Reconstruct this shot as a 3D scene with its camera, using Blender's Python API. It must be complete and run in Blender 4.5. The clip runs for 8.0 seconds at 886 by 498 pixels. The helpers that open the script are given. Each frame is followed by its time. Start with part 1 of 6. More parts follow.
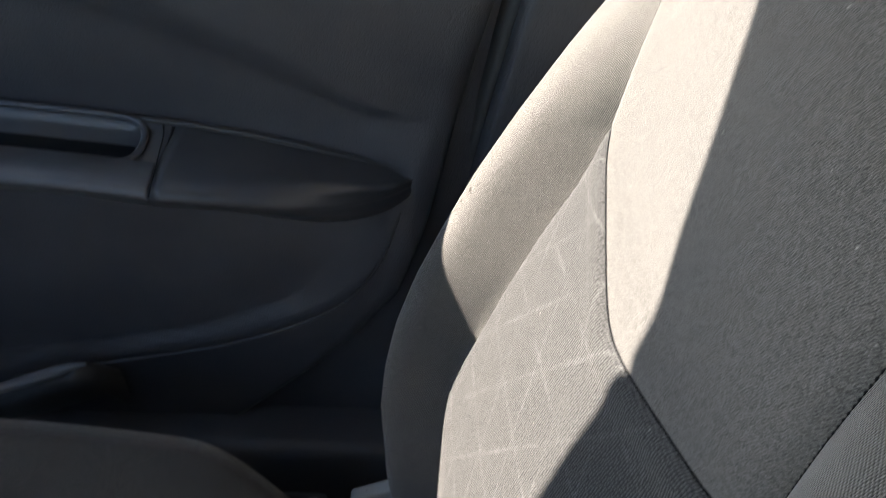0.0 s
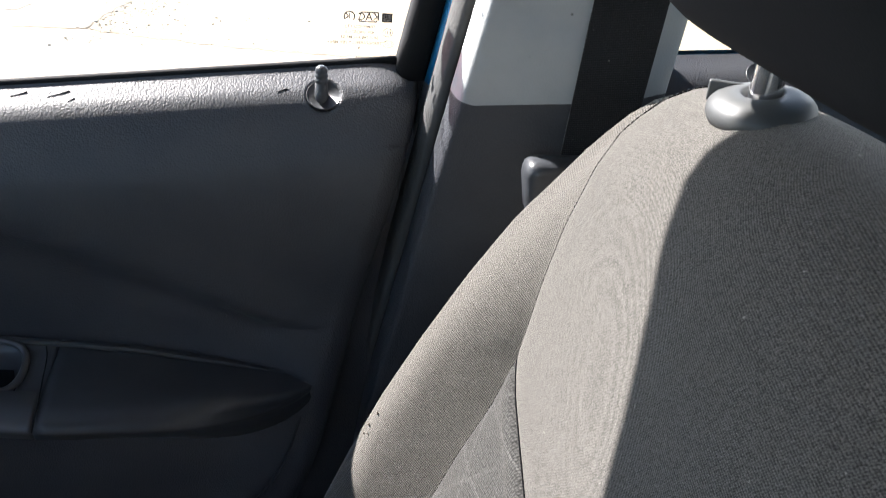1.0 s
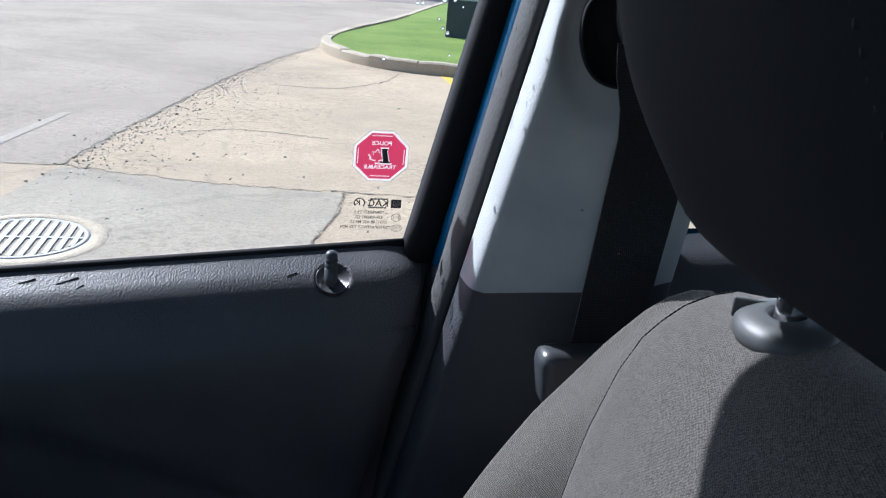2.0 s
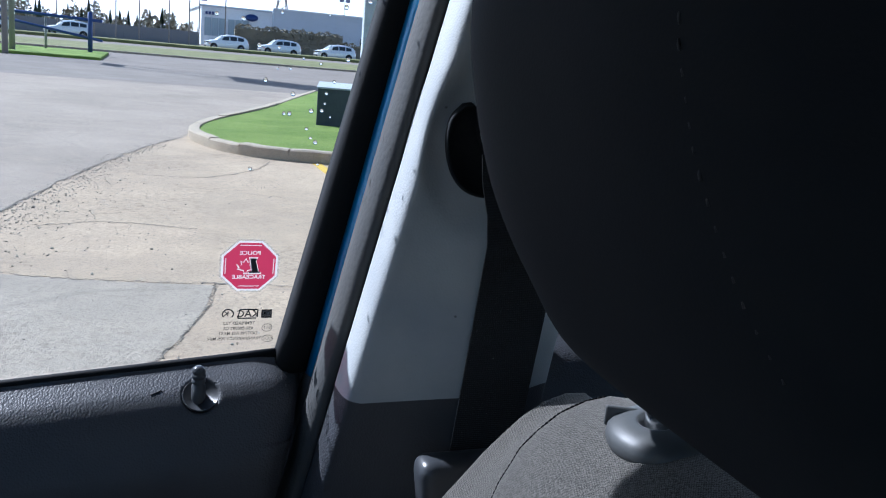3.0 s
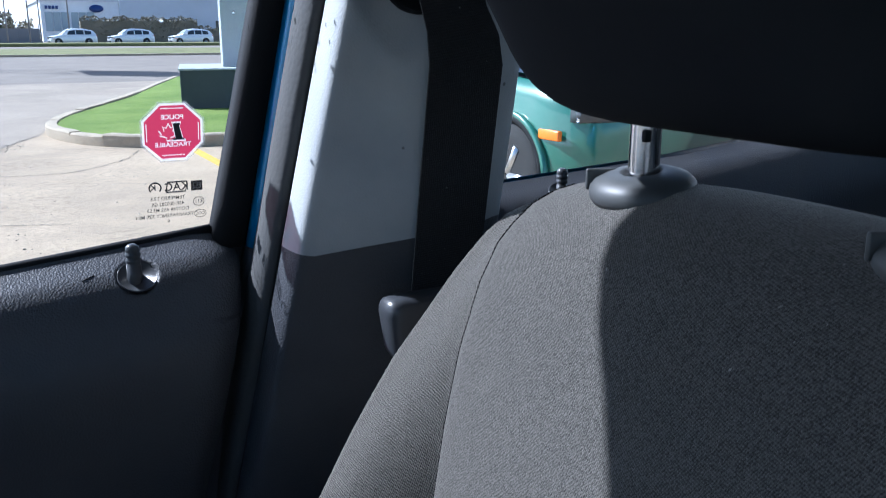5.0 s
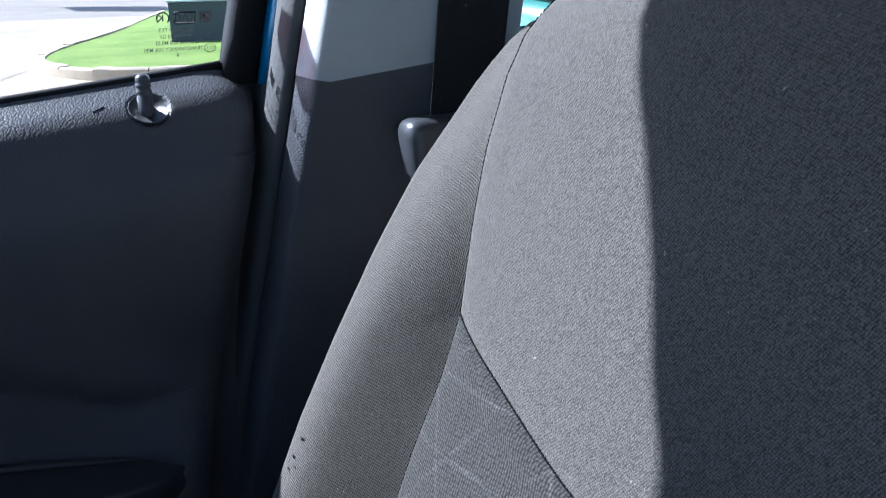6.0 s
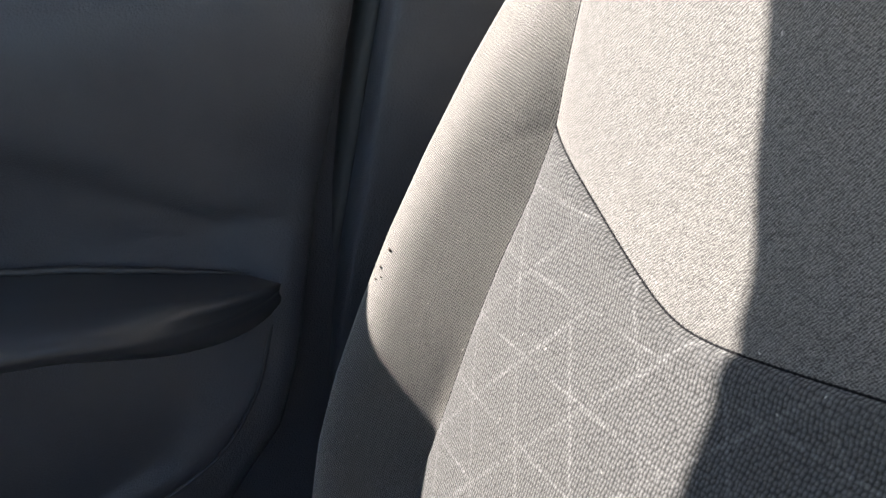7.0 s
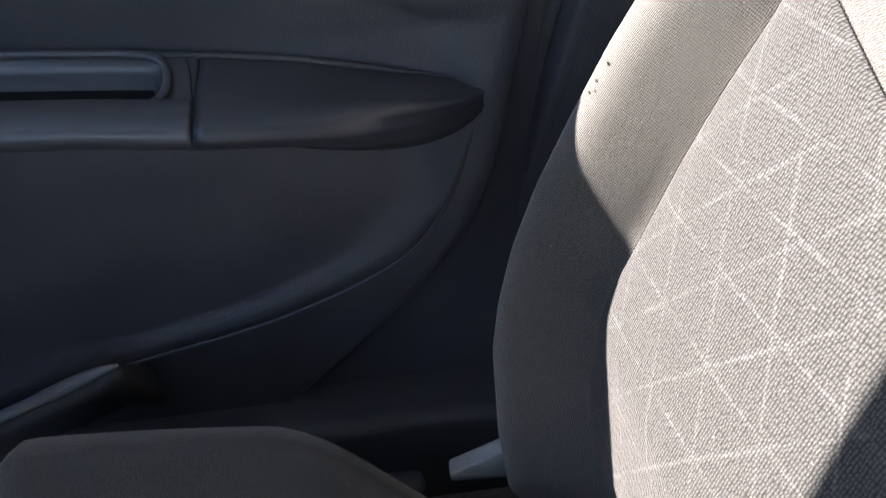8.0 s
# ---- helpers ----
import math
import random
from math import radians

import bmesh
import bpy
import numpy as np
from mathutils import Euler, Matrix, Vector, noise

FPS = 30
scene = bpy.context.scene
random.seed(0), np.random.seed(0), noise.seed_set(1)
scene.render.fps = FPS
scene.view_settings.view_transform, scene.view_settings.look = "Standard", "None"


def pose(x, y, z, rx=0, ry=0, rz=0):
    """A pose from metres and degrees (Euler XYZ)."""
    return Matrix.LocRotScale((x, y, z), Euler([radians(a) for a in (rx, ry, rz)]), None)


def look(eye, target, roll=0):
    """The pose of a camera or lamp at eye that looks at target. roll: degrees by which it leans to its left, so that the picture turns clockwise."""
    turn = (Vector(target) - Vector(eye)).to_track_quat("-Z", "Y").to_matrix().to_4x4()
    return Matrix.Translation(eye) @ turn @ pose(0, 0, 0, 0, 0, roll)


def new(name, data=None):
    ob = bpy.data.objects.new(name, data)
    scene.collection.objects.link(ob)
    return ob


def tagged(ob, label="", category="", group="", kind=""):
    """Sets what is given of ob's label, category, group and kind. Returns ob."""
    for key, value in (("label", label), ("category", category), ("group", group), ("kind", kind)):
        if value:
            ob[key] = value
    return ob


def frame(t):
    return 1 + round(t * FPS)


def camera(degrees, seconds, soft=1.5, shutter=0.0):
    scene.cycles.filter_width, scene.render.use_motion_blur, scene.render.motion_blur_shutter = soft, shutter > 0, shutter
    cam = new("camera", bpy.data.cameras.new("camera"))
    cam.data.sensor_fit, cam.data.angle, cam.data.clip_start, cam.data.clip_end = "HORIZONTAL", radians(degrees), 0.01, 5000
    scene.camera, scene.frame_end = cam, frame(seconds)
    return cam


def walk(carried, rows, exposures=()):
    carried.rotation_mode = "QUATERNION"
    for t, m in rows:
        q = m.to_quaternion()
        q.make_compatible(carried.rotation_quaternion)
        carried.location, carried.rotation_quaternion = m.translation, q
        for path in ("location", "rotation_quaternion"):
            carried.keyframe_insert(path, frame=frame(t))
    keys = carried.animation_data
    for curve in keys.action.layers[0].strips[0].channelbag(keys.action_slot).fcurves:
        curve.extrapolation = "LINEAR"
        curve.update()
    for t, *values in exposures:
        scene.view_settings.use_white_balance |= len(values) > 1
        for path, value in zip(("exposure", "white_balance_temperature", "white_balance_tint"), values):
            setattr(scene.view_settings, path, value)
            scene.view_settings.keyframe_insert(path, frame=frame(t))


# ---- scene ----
cam = camera(55.3, 8.0, 1.05, 0.18)
PATH = [
    (0, (0.006, -0.101, 1.128), (0.052, 1.502, -0.067), 3.0),
    (0.1, (0.009, -0.103, 1.1305), (0.083, 1.53, 0.036), 3.4),
    (0.2, (0.0103, -0.1004, 1.1345), (0.090, 1.571, 0.055), 2.8),
    (0.3, (0.0102, -0.0959, 1.1405), (0.096, 1.600, 0.118), 2.3),
    (0.4, (0.0090, -0.0885, 1.1495), (0.104, 1.655, 0.174), 1.7),
    (0.5, (0.0044, -0.0839, 1.1605), (0.124, 1.647, 0.182), 1.4),
    (0.7, (0.001, -0.072, 1.181), (0.222, 1.656, 0.198), 2.7),
    (1, (-0.015, -0.066, 1.19), (0.312, 1.675, 0.261), 4.8),
    (1.5, (-0.044, -0.065, 1.217), (0.301, 1.771, 0.505), 5.7),
    (2, (-0.047, -0.044, 1.231), (0.349, 1.804, 0.577), 5.0),
    (2.2, (-0.042, -0.044, 1.247), (0.422, 1.799, 0.624), 5.2),
    (3.3, (-0.046, -0.030, 1.247), (0.673, 1.790, 0.841), 5.3),
    (3.5, (-0.054, -0.028, 1.237), (0.69, 1.785, 0.836), 5.4),
    (4, (-0.076, -0.024, 1.202), (0.751, 1.758, 0.825), 3.4),
    (4.2, (-0.078, -0.026, 1.192), (0.791, 1.736, 0.819), 2.4),
    (5.3, (-0.083, -0.02, 1.122), (0.842, 1.667, 0.5698), -0.4),
    (5.5, (-0.091, -0.02, 1.105), (0.847, 1.651, 0.5242), -0.6),
    (5.7, (-0.096, -0.02, 1.0935), (0.837, 1.645, 0.4874), -0.8),
    (6.1, (-0.101, -0.023, 1.061), (0.784, 1.651, 0.3988), -0.9),
    (6.5, (-0.1, -0.027, 1.04), (0.696, 1.636, 0.2588), -0.5),
    (6.7, (-0.103, -0.031, 1.038), (0.648, 1.625, 0.206), -0.6),
    (7, (-0.094, -0.029, 1.024), (0.53, 1.653, 0.14), -0.8),
    (7.5, (-0.123, -0.047, 1.001), (0.291, 1.666, 0.054), -0.3),
    (8, (-0.118, -0.03, 1.019), (0.064, 1.538, -0.208), -2.0),
]
EXPOSURE = [(0, 3.15, 6750, 14), (0.4, 2.92, 6500, 14), (1, 2.44, 6300, 14), (1.5, 2.0, 5950, 14), (2, 1.15, 5450, 13), (3.5, 0.9, 5150, 13), (4.2, 0.9, 5100, 13), (5.3, 1.35, 5150, 13), (6.1, 2.0, 5200, 13), (6.5, 2.80, 6000, 14), (7, 3.13, 6450, 15), (8, 3.50, 6500, 18)]
walk(cam, [(t, look(eye, target, roll)) for t, eye, target, roll in PATH], EXPOSURE)

# ---- light ----
from mathutils.geometry import delaunay_2d_cdt

SUN_DIR = Vector((-1.0, 1.0, 1.20)).normalized()      # towards the sun: ahead of the car, passenger side
world = bpy.data.worlds.new("sky")
scene.world = world
world.use_nodes = True
wn = world.node_tree
sky = wn.nodes.new("ShaderNodeTexSky")
sky.sky_type, sky.sun_disc = "NISHITA", False
sky.sun_elevation = math.asin(SUN_DIR.z)
sky.sun_rotation = math.atan2(SUN_DIR.x, SUN_DIR.y)
sky.dust_density = 0.6
wn.nodes["Background"].inputs["Strength"].default_value = 0.088
wn.links.new(sky.outputs["Color"], wn.nodes["Background"].inputs["Color"])
sun = new("sun", bpy.data.lights.new("sun", "SUN"))
sun.data.energy, sun.data.angle, sun.data.color = 5.0, radians(0.6), (1.0, 0.95, 0.87)
sun.matrix_world = look(SUN_DIR * 30, (0, 0, 0))

# ---- materials ----


def mat(name, color, rough=0.6, metal=0.0, spec=0.5):
    m = bpy.data.materials.new(name)
    m.use_nodes = True
    b = m.node_tree.nodes["Principled BSDF"]
    b.inputs["Base Color"].default_value = (*color, 1)
    b.inputs["Roughness"].default_value = rough
    b.inputs["Metallic"].default_value = metal
    b.inputs["Specular IOR Level"].default_value = spec
    return m


class Nodes:
    """Short ways to wire a node material."""

    def __init__(self, m):
        self.t = m.node_tree
        self.b = self.t.nodes["Principled BSDF"]

    def add(self, kind, **inputs):
        n = self.t.nodes.new("ShaderNode" + kind)
        for k, v in inputs.items():
            self.put(n.inputs[k.replace("_", " ")], v)
        return n

    def put(self, socket, v):
        if isinstance(v, bpy.types.NodeSocket):
            self.t.links.new(v, socket)
        else:
            socket.default_value = v

    def math(self, op, a, b=0.0, c=0.0):
        n = self.t.nodes.new("ShaderNodeMath")
        n.operation = op
        for s, v in zip(n.inputs, (a, b, c)):
            self.put(s, v)
        return n.outputs[0]

    def ramp(self, fac, a, b, ca=(0, 0, 0, 1), cb=(1, 1, 1, 1)):
        n = self.t.nodes.new("ShaderNodeValToRGB")
        n.color_ramp.elements[0].position, n.color_ramp.elements[1].position = a, b
        n.color_ramp.elements[0].color, n.color_ramp.elements[1].color = ca, cb
        self.put(n.inputs[0], fac)
        return n.outputs[0]

    def mix(self, fac, a, b, kind="MIX"):
        n = self.t.nodes.new("ShaderNodeMix")
        n.data_type, n.blend_type = "RGBA", kind
        for s, v in zip((n.inputs[0], n.inputs[6], n.inputs[7]), (fac, a, b)):
            self.put(s, v)
        return n.outputs[2]

    def noise(self, vec, scale, detail=3.0, rough=0.55):
        n = self.add("TexNoise", Vector=vec, Scale=scale, Detail=detail, Roughness=rough)
        return n.outputs["Fac"]

    def bump(self, height, strength, distance, after=None):
        n = self.add("Bump", Height=height, Strength=strength, Distance=distance)
        if after is not None:
            self.t.links.new(after, n.inputs["Normal"])
        self.t.links.new(n.outputs[0], self.b.inputs["Normal"])
        return n.outputs[0]

    def coords(self, which="Object"):
        return self.t.nodes.new("ShaderNodeTexCoord").outputs[which]

    def split(self, vec):
        n = self.add("SeparateXYZ", Vector=vec)
        return n.outputs[0], n.outputs[1], n.outputs[2]


def weave(name, dark, light, period, style, lines=False):
    """Woven upholstery; its pattern runs along the UVs, which are in metres. style: twill, plain or loops."""
    m = mat(name, light, 0.92, 0, 0.25)
    n = Nodes(m)
    uv = n.coords("UV")
    u, v, _ = n.split(uv)

    def turned(angle, across, along):
        co = n.add("Mapping", Vector=uv)
        co.inputs["Rotation"].default_value = (0, 0, radians(angle))
        co.inputs["Scale"].default_value = (1 / across, 1 / along, 1)
        return co.outputs[0]

    angle, across, along = {"twill": (33, 0.90, 1.12), "loops": (8, 0.88, 1.06), "plain": (12, 1.0, 0.86)}[style]
    co = turned(angle, period * across, period * along)
    vor = n.add("TexVoronoi", Vector=co, Scale=1.0 if style == "loops" else 2.0, Randomness=0.4 if style == "loops" else 1.0)
    vor.voronoi_dimensions = "2D"
    tone = n.split(vor.outputs["Color"])[0]
    if style == "loops":
        knob_shape, tone_share = n.ramp(vor.outputs["Distance"], 0.12, 0.72, (1, 1, 1, 1), (0, 0, 0, 1)), 0.18
    else:
        # thread ends in staggered rows
        p, q, _ = n.split(co)
        loose = n.math("MULTIPLY", n.math("SUBTRACT", n.noise(uv, 300.0, 2), 0.5), {"twill": 0.62, "plain": 1.05}[style])
        sines = [n.math("SINE", n.math("MULTIPLY", n.math("ADD", v, loose), 2 * math.pi)) for v in (p, q)]
        knob_shape, tone_share = n.math("MULTIPLY_ADD", n.math("MULTIPLY", *sines), 0.5, 0.5), {"twill": 0.16, "plain": 0.42}[style]
    w = n.math("ADD", n.math("MULTIPLY", knob_shape, 1 - tone_share), n.math("MULTIPLY", tone, tone_share))
    lo, hi, rough_grain = {"twill": (0.26, 0.72, 0.7), "loops": (0.2, 0.85, 0.7), "plain": (0.26, 0.74, 0.9)}[style]
    grain = n.noise(uv, 900.0, 3, 0.75)
    patch = n.noise(uv, 9.0, 4)
    fac = n.math("MULTIPLY", n.ramp(w, lo, hi), n.math("MULTIPLY_ADD", grain, rough_grain, 1.0 - rough_grain / 2))
    # dark puts the shade in the gaps between threads into the colour
    col = n.mix(fac, (*dark, 1), (*light, 1))
    col = n.mix(n.math("MULTIPLY", n.ramp(patch, 0.3, 0.75), 0.18), col, (light[0] * 0.8, light[1] * 0.77, light[2] * 0.7, 1))
    speck = n.noise(uv, 950.0, 2, 0.9)
    col = n.mix(n.math("MULTIPLY", n.ramp(speck, 0.57, 0.70), 0.55), col, (light[0] * 2.2, light[1] * 2.2, light[2] * 2.2, 1))
    col = n.mix(n.math("MULTIPLY", n.ramp(speck, 0.28, 0.45, (1, 1, 1, 1), (0, 0, 0, 1)), 0.35), col, (*dark, 1))
    lint = n.ramp(n.noise(uv, 260.0, 1), 0.77, 0.80)
    col = n.mix(n.math("MULTIPLY", lint, 0.35), col, (0.5, 0.48, 0.43, 1))
    if lines:
        total = None
        warp = n.math("MULTIPLY", n.noise(uv, 24.0, 2), 0.0022)
        for ang, per, at, width, seed in ((34, 0.0443, 0.4322, 0.040, 9.0), (140, 0.0468, 0.4376, 0.034, 11.0), (83, 0.0405, 0.7226, 0.040, 13.0)):
            ca, sa = math.cos(radians(ang)), math.sin(radians(ang))
            d = n.math("ADD", n.math("MULTIPLY", u, ca), n.math("MULTIPLY", v, sa))
            d = n.math("ADD", d, warp)
            f = n.math("FRACT", n.math("ADD", n.math("DIVIDE", d, per), 0.5 - at / per + 20.0))
            edge = n.ramp(n.math("ABSOLUTE", n.math("SUBTRACT", f, 0.5)), 0.006, width, (1, 1, 1, 1), (0, 0, 0, 1))
            fade = n.ramp(n.noise(uv, seed * 1.6, 1), 0.30, 0.60, (0.10, 0.10, 0.10, 1), (1, 1, 1, 1))
            dash = n.math("MULTIPLY", fade, n.ramp(n.noise(uv, seed * 16.0, 3), 0.26, 0.62))
            line = n.math("MULTIPLY", edge, dash)
            total = line if total is None else n.math("MAXIMUM", total, line)
        broken = n.math("MULTIPLY", total, n.ramp(w, 0.10, 0.60))
        col = n.mix(n.math("MULTIPLY", broken, 0.32), col, (0.175, 0.172, 0.168, 1))
    n.t.links.new(col, n.b.inputs["Base Color"])
    n.b.inputs["Sheen Weight"].default_value = {"loops": 0.1, "plain": 0.2, "twill": 0.40}[style]
    n.b.inputs["Sheen Roughness"].default_value = 0.45
    n.b.inputs["Sheen Tint"].default_value = (1.0, 0.95, 0.88, 1)
    n.bump(n.math("ADD", n.math("MULTIPLY", w, 0.9), n.math("MULTIPLY", grain, 0.4)), 0.85, {"plain": 0.0006, "twill": 0.00062, "loops": 0.0010}[style])
    return m


def leather_grain(name, color, rough, size, depth=0.0005, spec=0.5, specks=0.0):
    """Moulded plastic with a pebbled grain."""
    m = mat(name, color, rough, 0, spec)
    n = Nodes(m)
    co = n.coords()
    vor = n.add("TexVoronoi", Vector=co, Scale=1 / size)
    dust = n.noise(co, 12.0, 5)
    fine = n.noise(co, 420.0, 2)
    col = n.mix(n.ramp(dust, 0.35, 0.8), (*color, 1), (color[0] * 1.35 + 0.004, color[1] * 1.32 + 0.004, color[2] * 1.25 + 0.003, 1))
    if specks:
        spot = n.add("TexVoronoi", Vector=co, Scale=90.0)
        spot.feature = "F1"
        sel = n.math("GREATER_THAN", n.split(spot.outputs["Color"])[0], 0.78)
        dot = n.math("MULTIPLY", n.ramp(spot.outputs["Distance"], 0.09, 0.15, (1, 1, 1, 1), (0, 0, 0, 1)), sel)
        dot = n.math("MULTIPLY", dot, n.ramp(n.noise(co, 22.0, 2), 0.48, 0.56))
        col = n.mix(n.math("MULTIPLY", dot, 0.75), col, (specks, specks * 0.95, specks * 0.85, 1))
    n.t.links.new(col, n.b.inputs["Base Color"])
    n.t.links.new(n.math("ADD", n.math("MULTIPLY", dust, 0.18), rough - 0.09), n.b.inputs["Roughness"])
    n.bump(n.math("SUBTRACT", n.math("MULTIPLY", fine, 0.25), vor.outputs["Distance"]), 0.8, depth)
    return m


FABRIC = weave("charcoal_twill", (0.0075, 0.0072, 0.0066), (0.100, 0.0944, 0.0848), 0.0022, "twill")
PANEL_FABRIC = weave("fine_charcoal_weave", (0.0172, 0.0165, 0.0152), (0.091, 0.0869, 0.0798), 0.0019, "plain")
MESH_FABRIC = weave("mesh_fabric_with_pale_lines", (0.0095, 0.0096, 0.0096), (0.045, 0.0450, 0.0432), 0.0023, "loops", True)
HEAD_FABRIC = leather_grain("headrest_cloth", (0.0098, 0.0110, 0.0136), 0.9, 0.0012, 0.00005, 0.12)
STITCH = mat("stitching_thread", (0.004, 0.004, 0.0045), 0.95, 0, 0.1)
PALE_STITCH = mat("pale_stitch", (0.022, 0.022, 0.023), 0.8)
BLACK = leather_grain("black_grained_plastic", (0.053, 0.0562, 0.0645), 0.46, 0.0016, 0.0004)
BLACK_SMOOTH = leather_grain("black_smooth_plastic", (0.041, 0.0445, 0.0510), 0.33, 0.0015, 0.00003)
SATIN = leather_grain("satin_black_plastic", (0.062, 0.066, 0.074), 0.30, 0.0015, 0.00003)
# lighter grey than the door: sky reflected on the pocket lip, as colour
LIP_SHEEN = leather_grain("lip_reflection_grey", (0.17, 0.175, 0.185), 0.4, 0.0015, 0.00003)
GUIDE_PLASTIC = leather_grain("guide_plastic", (0.048, 0.051, 0.053), 0.5, 0.0015, 0.00003)
MID_GREY = leather_grain("mid_grey_plastic", (0.046, 0.049, 0.052), 0.6, 0.0015, 0.0001)
PALE = leather_grain("pale_grey_trim", (0.35, 0.368, 0.38), 0.62, 0.0017, 0.00015, 0.3, 0.06)
RUBBER = leather_grain("grey_rubber_seal", (0.060, 0.062, 0.064), 0.75, 0.004, 0.0003, 0.3, 0.03)
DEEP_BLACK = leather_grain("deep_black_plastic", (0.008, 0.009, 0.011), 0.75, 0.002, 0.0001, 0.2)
CARPET = leather_grain("black_carpet", (0.025, 0.025, 0.026), 0.95, 0.004, 0.002, 0.2)
HEADLINER = leather_grain("pale_headliner", (0.45, 0.45, 0.44), 0.95, 0.003, 0.0004, 0.2)
WEBBING = weave("belt_webbing", (0.006, 0.0062, 0.0070), (0.019, 0.0196, 0.0222), 0.0022, "twill")
CHROME = mat("chrome", (0.75, 0.76, 0.78), 0.16, 1.0)


def car_paint(name, color, metal=0.5):
    m = mat(name, color, 0.32, metal)
    n = Nodes(m)
    n.b.inputs["Coat Weight"].default_value, n.b.inputs["Coat Roughness"].default_value = 1.0, 0.05
    co = n.coords()
    flake = n.noise(co, 900.0, 1)
    dust = n.noise(co, 5.0, 5)
    col = n.mix(n.math("MULTIPLY", flake, 0.25), (*color, 1), (min(1, color[0] * 1.5 + 0.02), min(1, color[1] * 1.5 + 0.02), min(1, color[2] * 1.5 + 0.02), 1))
    col = n.mix(n.math("MULTIPLY", n.ramp(dust, 0.45, 0.8), 0.12), col, (0.3, 0.28, 0.25, 1))
    n.t.links.new(col, n.b.inputs["Base Color"])
    return m


BLUE_PAINT = car_paint("blue_car_paint", (0.0, 0.20, 0.46), 0.3)
GREEN_PAINT = car_paint("green_car_paint", (0.022, 0.135, 0.092), 0.1)
SILVER_PAINT = car_paint("silver_car_paint", (0.74, 0.76, 0.79), 0.1)
DARK_PAINT = car_paint("dark_car_paint", (0.05, 0.06, 0.08), 0.4)


def pane(name, tint, gloss):
    m = bpy.data.materials.new(name)
    m.use_nodes = True
    t = m.node_tree
    t.nodes.remove(t.nodes["Principled BSDF"])
    out = t.nodes["Material Output"]
    clear = t.nodes.new("ShaderNodeBsdfTransparent")
    clear.inputs[0].default_value = (*tint, 1)
    shine = t.nodes.new("ShaderNodeBsdfGlossy")
    shine.inputs["Roughness"].default_value = 0.02
    fres = t.nodes.new("ShaderNodeFresnel")
    fres.inputs[0].default_value = 1.35
    k = t.nodes.new("ShaderNodeMath")
    k.operation = "MULTIPLY"
    k.inputs[1].default_value = gloss
    mix = t.nodes.new("ShaderNodeMixShader")
    t.links.new(fres.outputs[0], k.inputs[0])
    t.links.new(k.outputs[0], mix.inputs[0])
    t.links.new(clear.outputs[0], mix.inputs[1])
    t.links.new(shine.outputs[0], mix.inputs[2])
    t.links.new(mix.outputs[0], out.inputs[0])
    return m


GLASS = pane("window_glass", (0.86, 0.9, 0.89), 0.7)
TINTED = pane("tinted_glass", (0.80, 0.83, 0.82), 0.5)
DARK_GLASS = mat("dark_window_glass", (0.03, 0.04, 0.05), 0.06)
TYRE = mat("tyre_rubber", (0.02, 0.02, 0.02), 0.85)
ALLOY = mat("alloy_wheel", (0.6, 0.61, 0.62), 0.3, 0.9)
AMBER = mat("amber_lens", (0.9, 0.22, 0.02), 0.25)
LAMP = mat("headlamp_lens", (0.07, 0.075, 0.08), 0.12, 0.2)
# slate colour stands for the sky mirrored in the green truck's hood
HOOD_REFLECTION = car_paint("slate_hood_reflection", (0.045, 0.055, 0.075), 0.1)

# ---- building helpers ----


def part(name, bm, material, parent=None, label="", smooth=True, uv=None):
    """Links a bmesh as one mesh object, under a thing or a part."""
    me = bpy.data.meshes.new(name)
    bmesh.ops.recalc_face_normals(bm, faces=bm.faces)
    bm.to_mesh(me)
    bm.free()
    for p in me.polygons:
        p.use_smooth = smooth
    if isinstance(material, (list, tuple)):
        for x in material:
            me.materials.append(x)
    else:
        me.materials.append(material)
    ob = new(name, me)
    if parent is not None:
        ob.parent = parent
    if label:
        ob["label"] = label
    return ob


def thing(name, label, category, group="", at=(0, 0, 0), turn=0.0, kind=""):
    ob = new(name)
    ob.matrix_world = pose(*at, 0, 0, turn)
    ob.empty_display_size = 0.05
    return tagged(ob, label, category, group, kind)


def grid(rows, closed_u=False, closed_v=False, caps=False, uvs=None):
    """A bmesh from rows of points; uvs: rows of (u, v) in metres."""
    bm = bmesh.new()
    lay = bm.loops.layers.uv.new("UVMap")
    vs = [[bm.verts.new(p) for p in r] for r in rows]
    nr, nc = len(rows), len(rows[0])
    if uvs is None:
        uvs = []
        for i, r in enumerate(rows):
            line, run = [], 0.0
            for j, p in enumerate(r):
                if j:
                    run += (Vector(p) - Vector(r[j - 1])).length
                down = 0.0 if i == 0 else uvs[i - 1][j][1] + (Vector(p) - Vector(rows[i - 1][j])).length
                line.append((run, down))
            uvs.append(line)
    for i in range(nr if closed_v else nr - 1):
        for j in range(nc if closed_u else nc - 1):
            idx = ((i, j), (i, (j + 1) % nc), ((i + 1) % nr, (j + 1) % nc), ((i + 1) % nr, j))
            try:
                f = bm.faces.new([vs[a][b] for a, b in idx])
            except ValueError:
                continue
            for l, (a, b) in zip(f.loops, idx):
                l[lay].uv = uvs[a][b]
    if caps:
        for r in (vs[0], vs[-1]):
            try:
                bm.faces.new(r)
            except ValueError:
                pass
    return bm


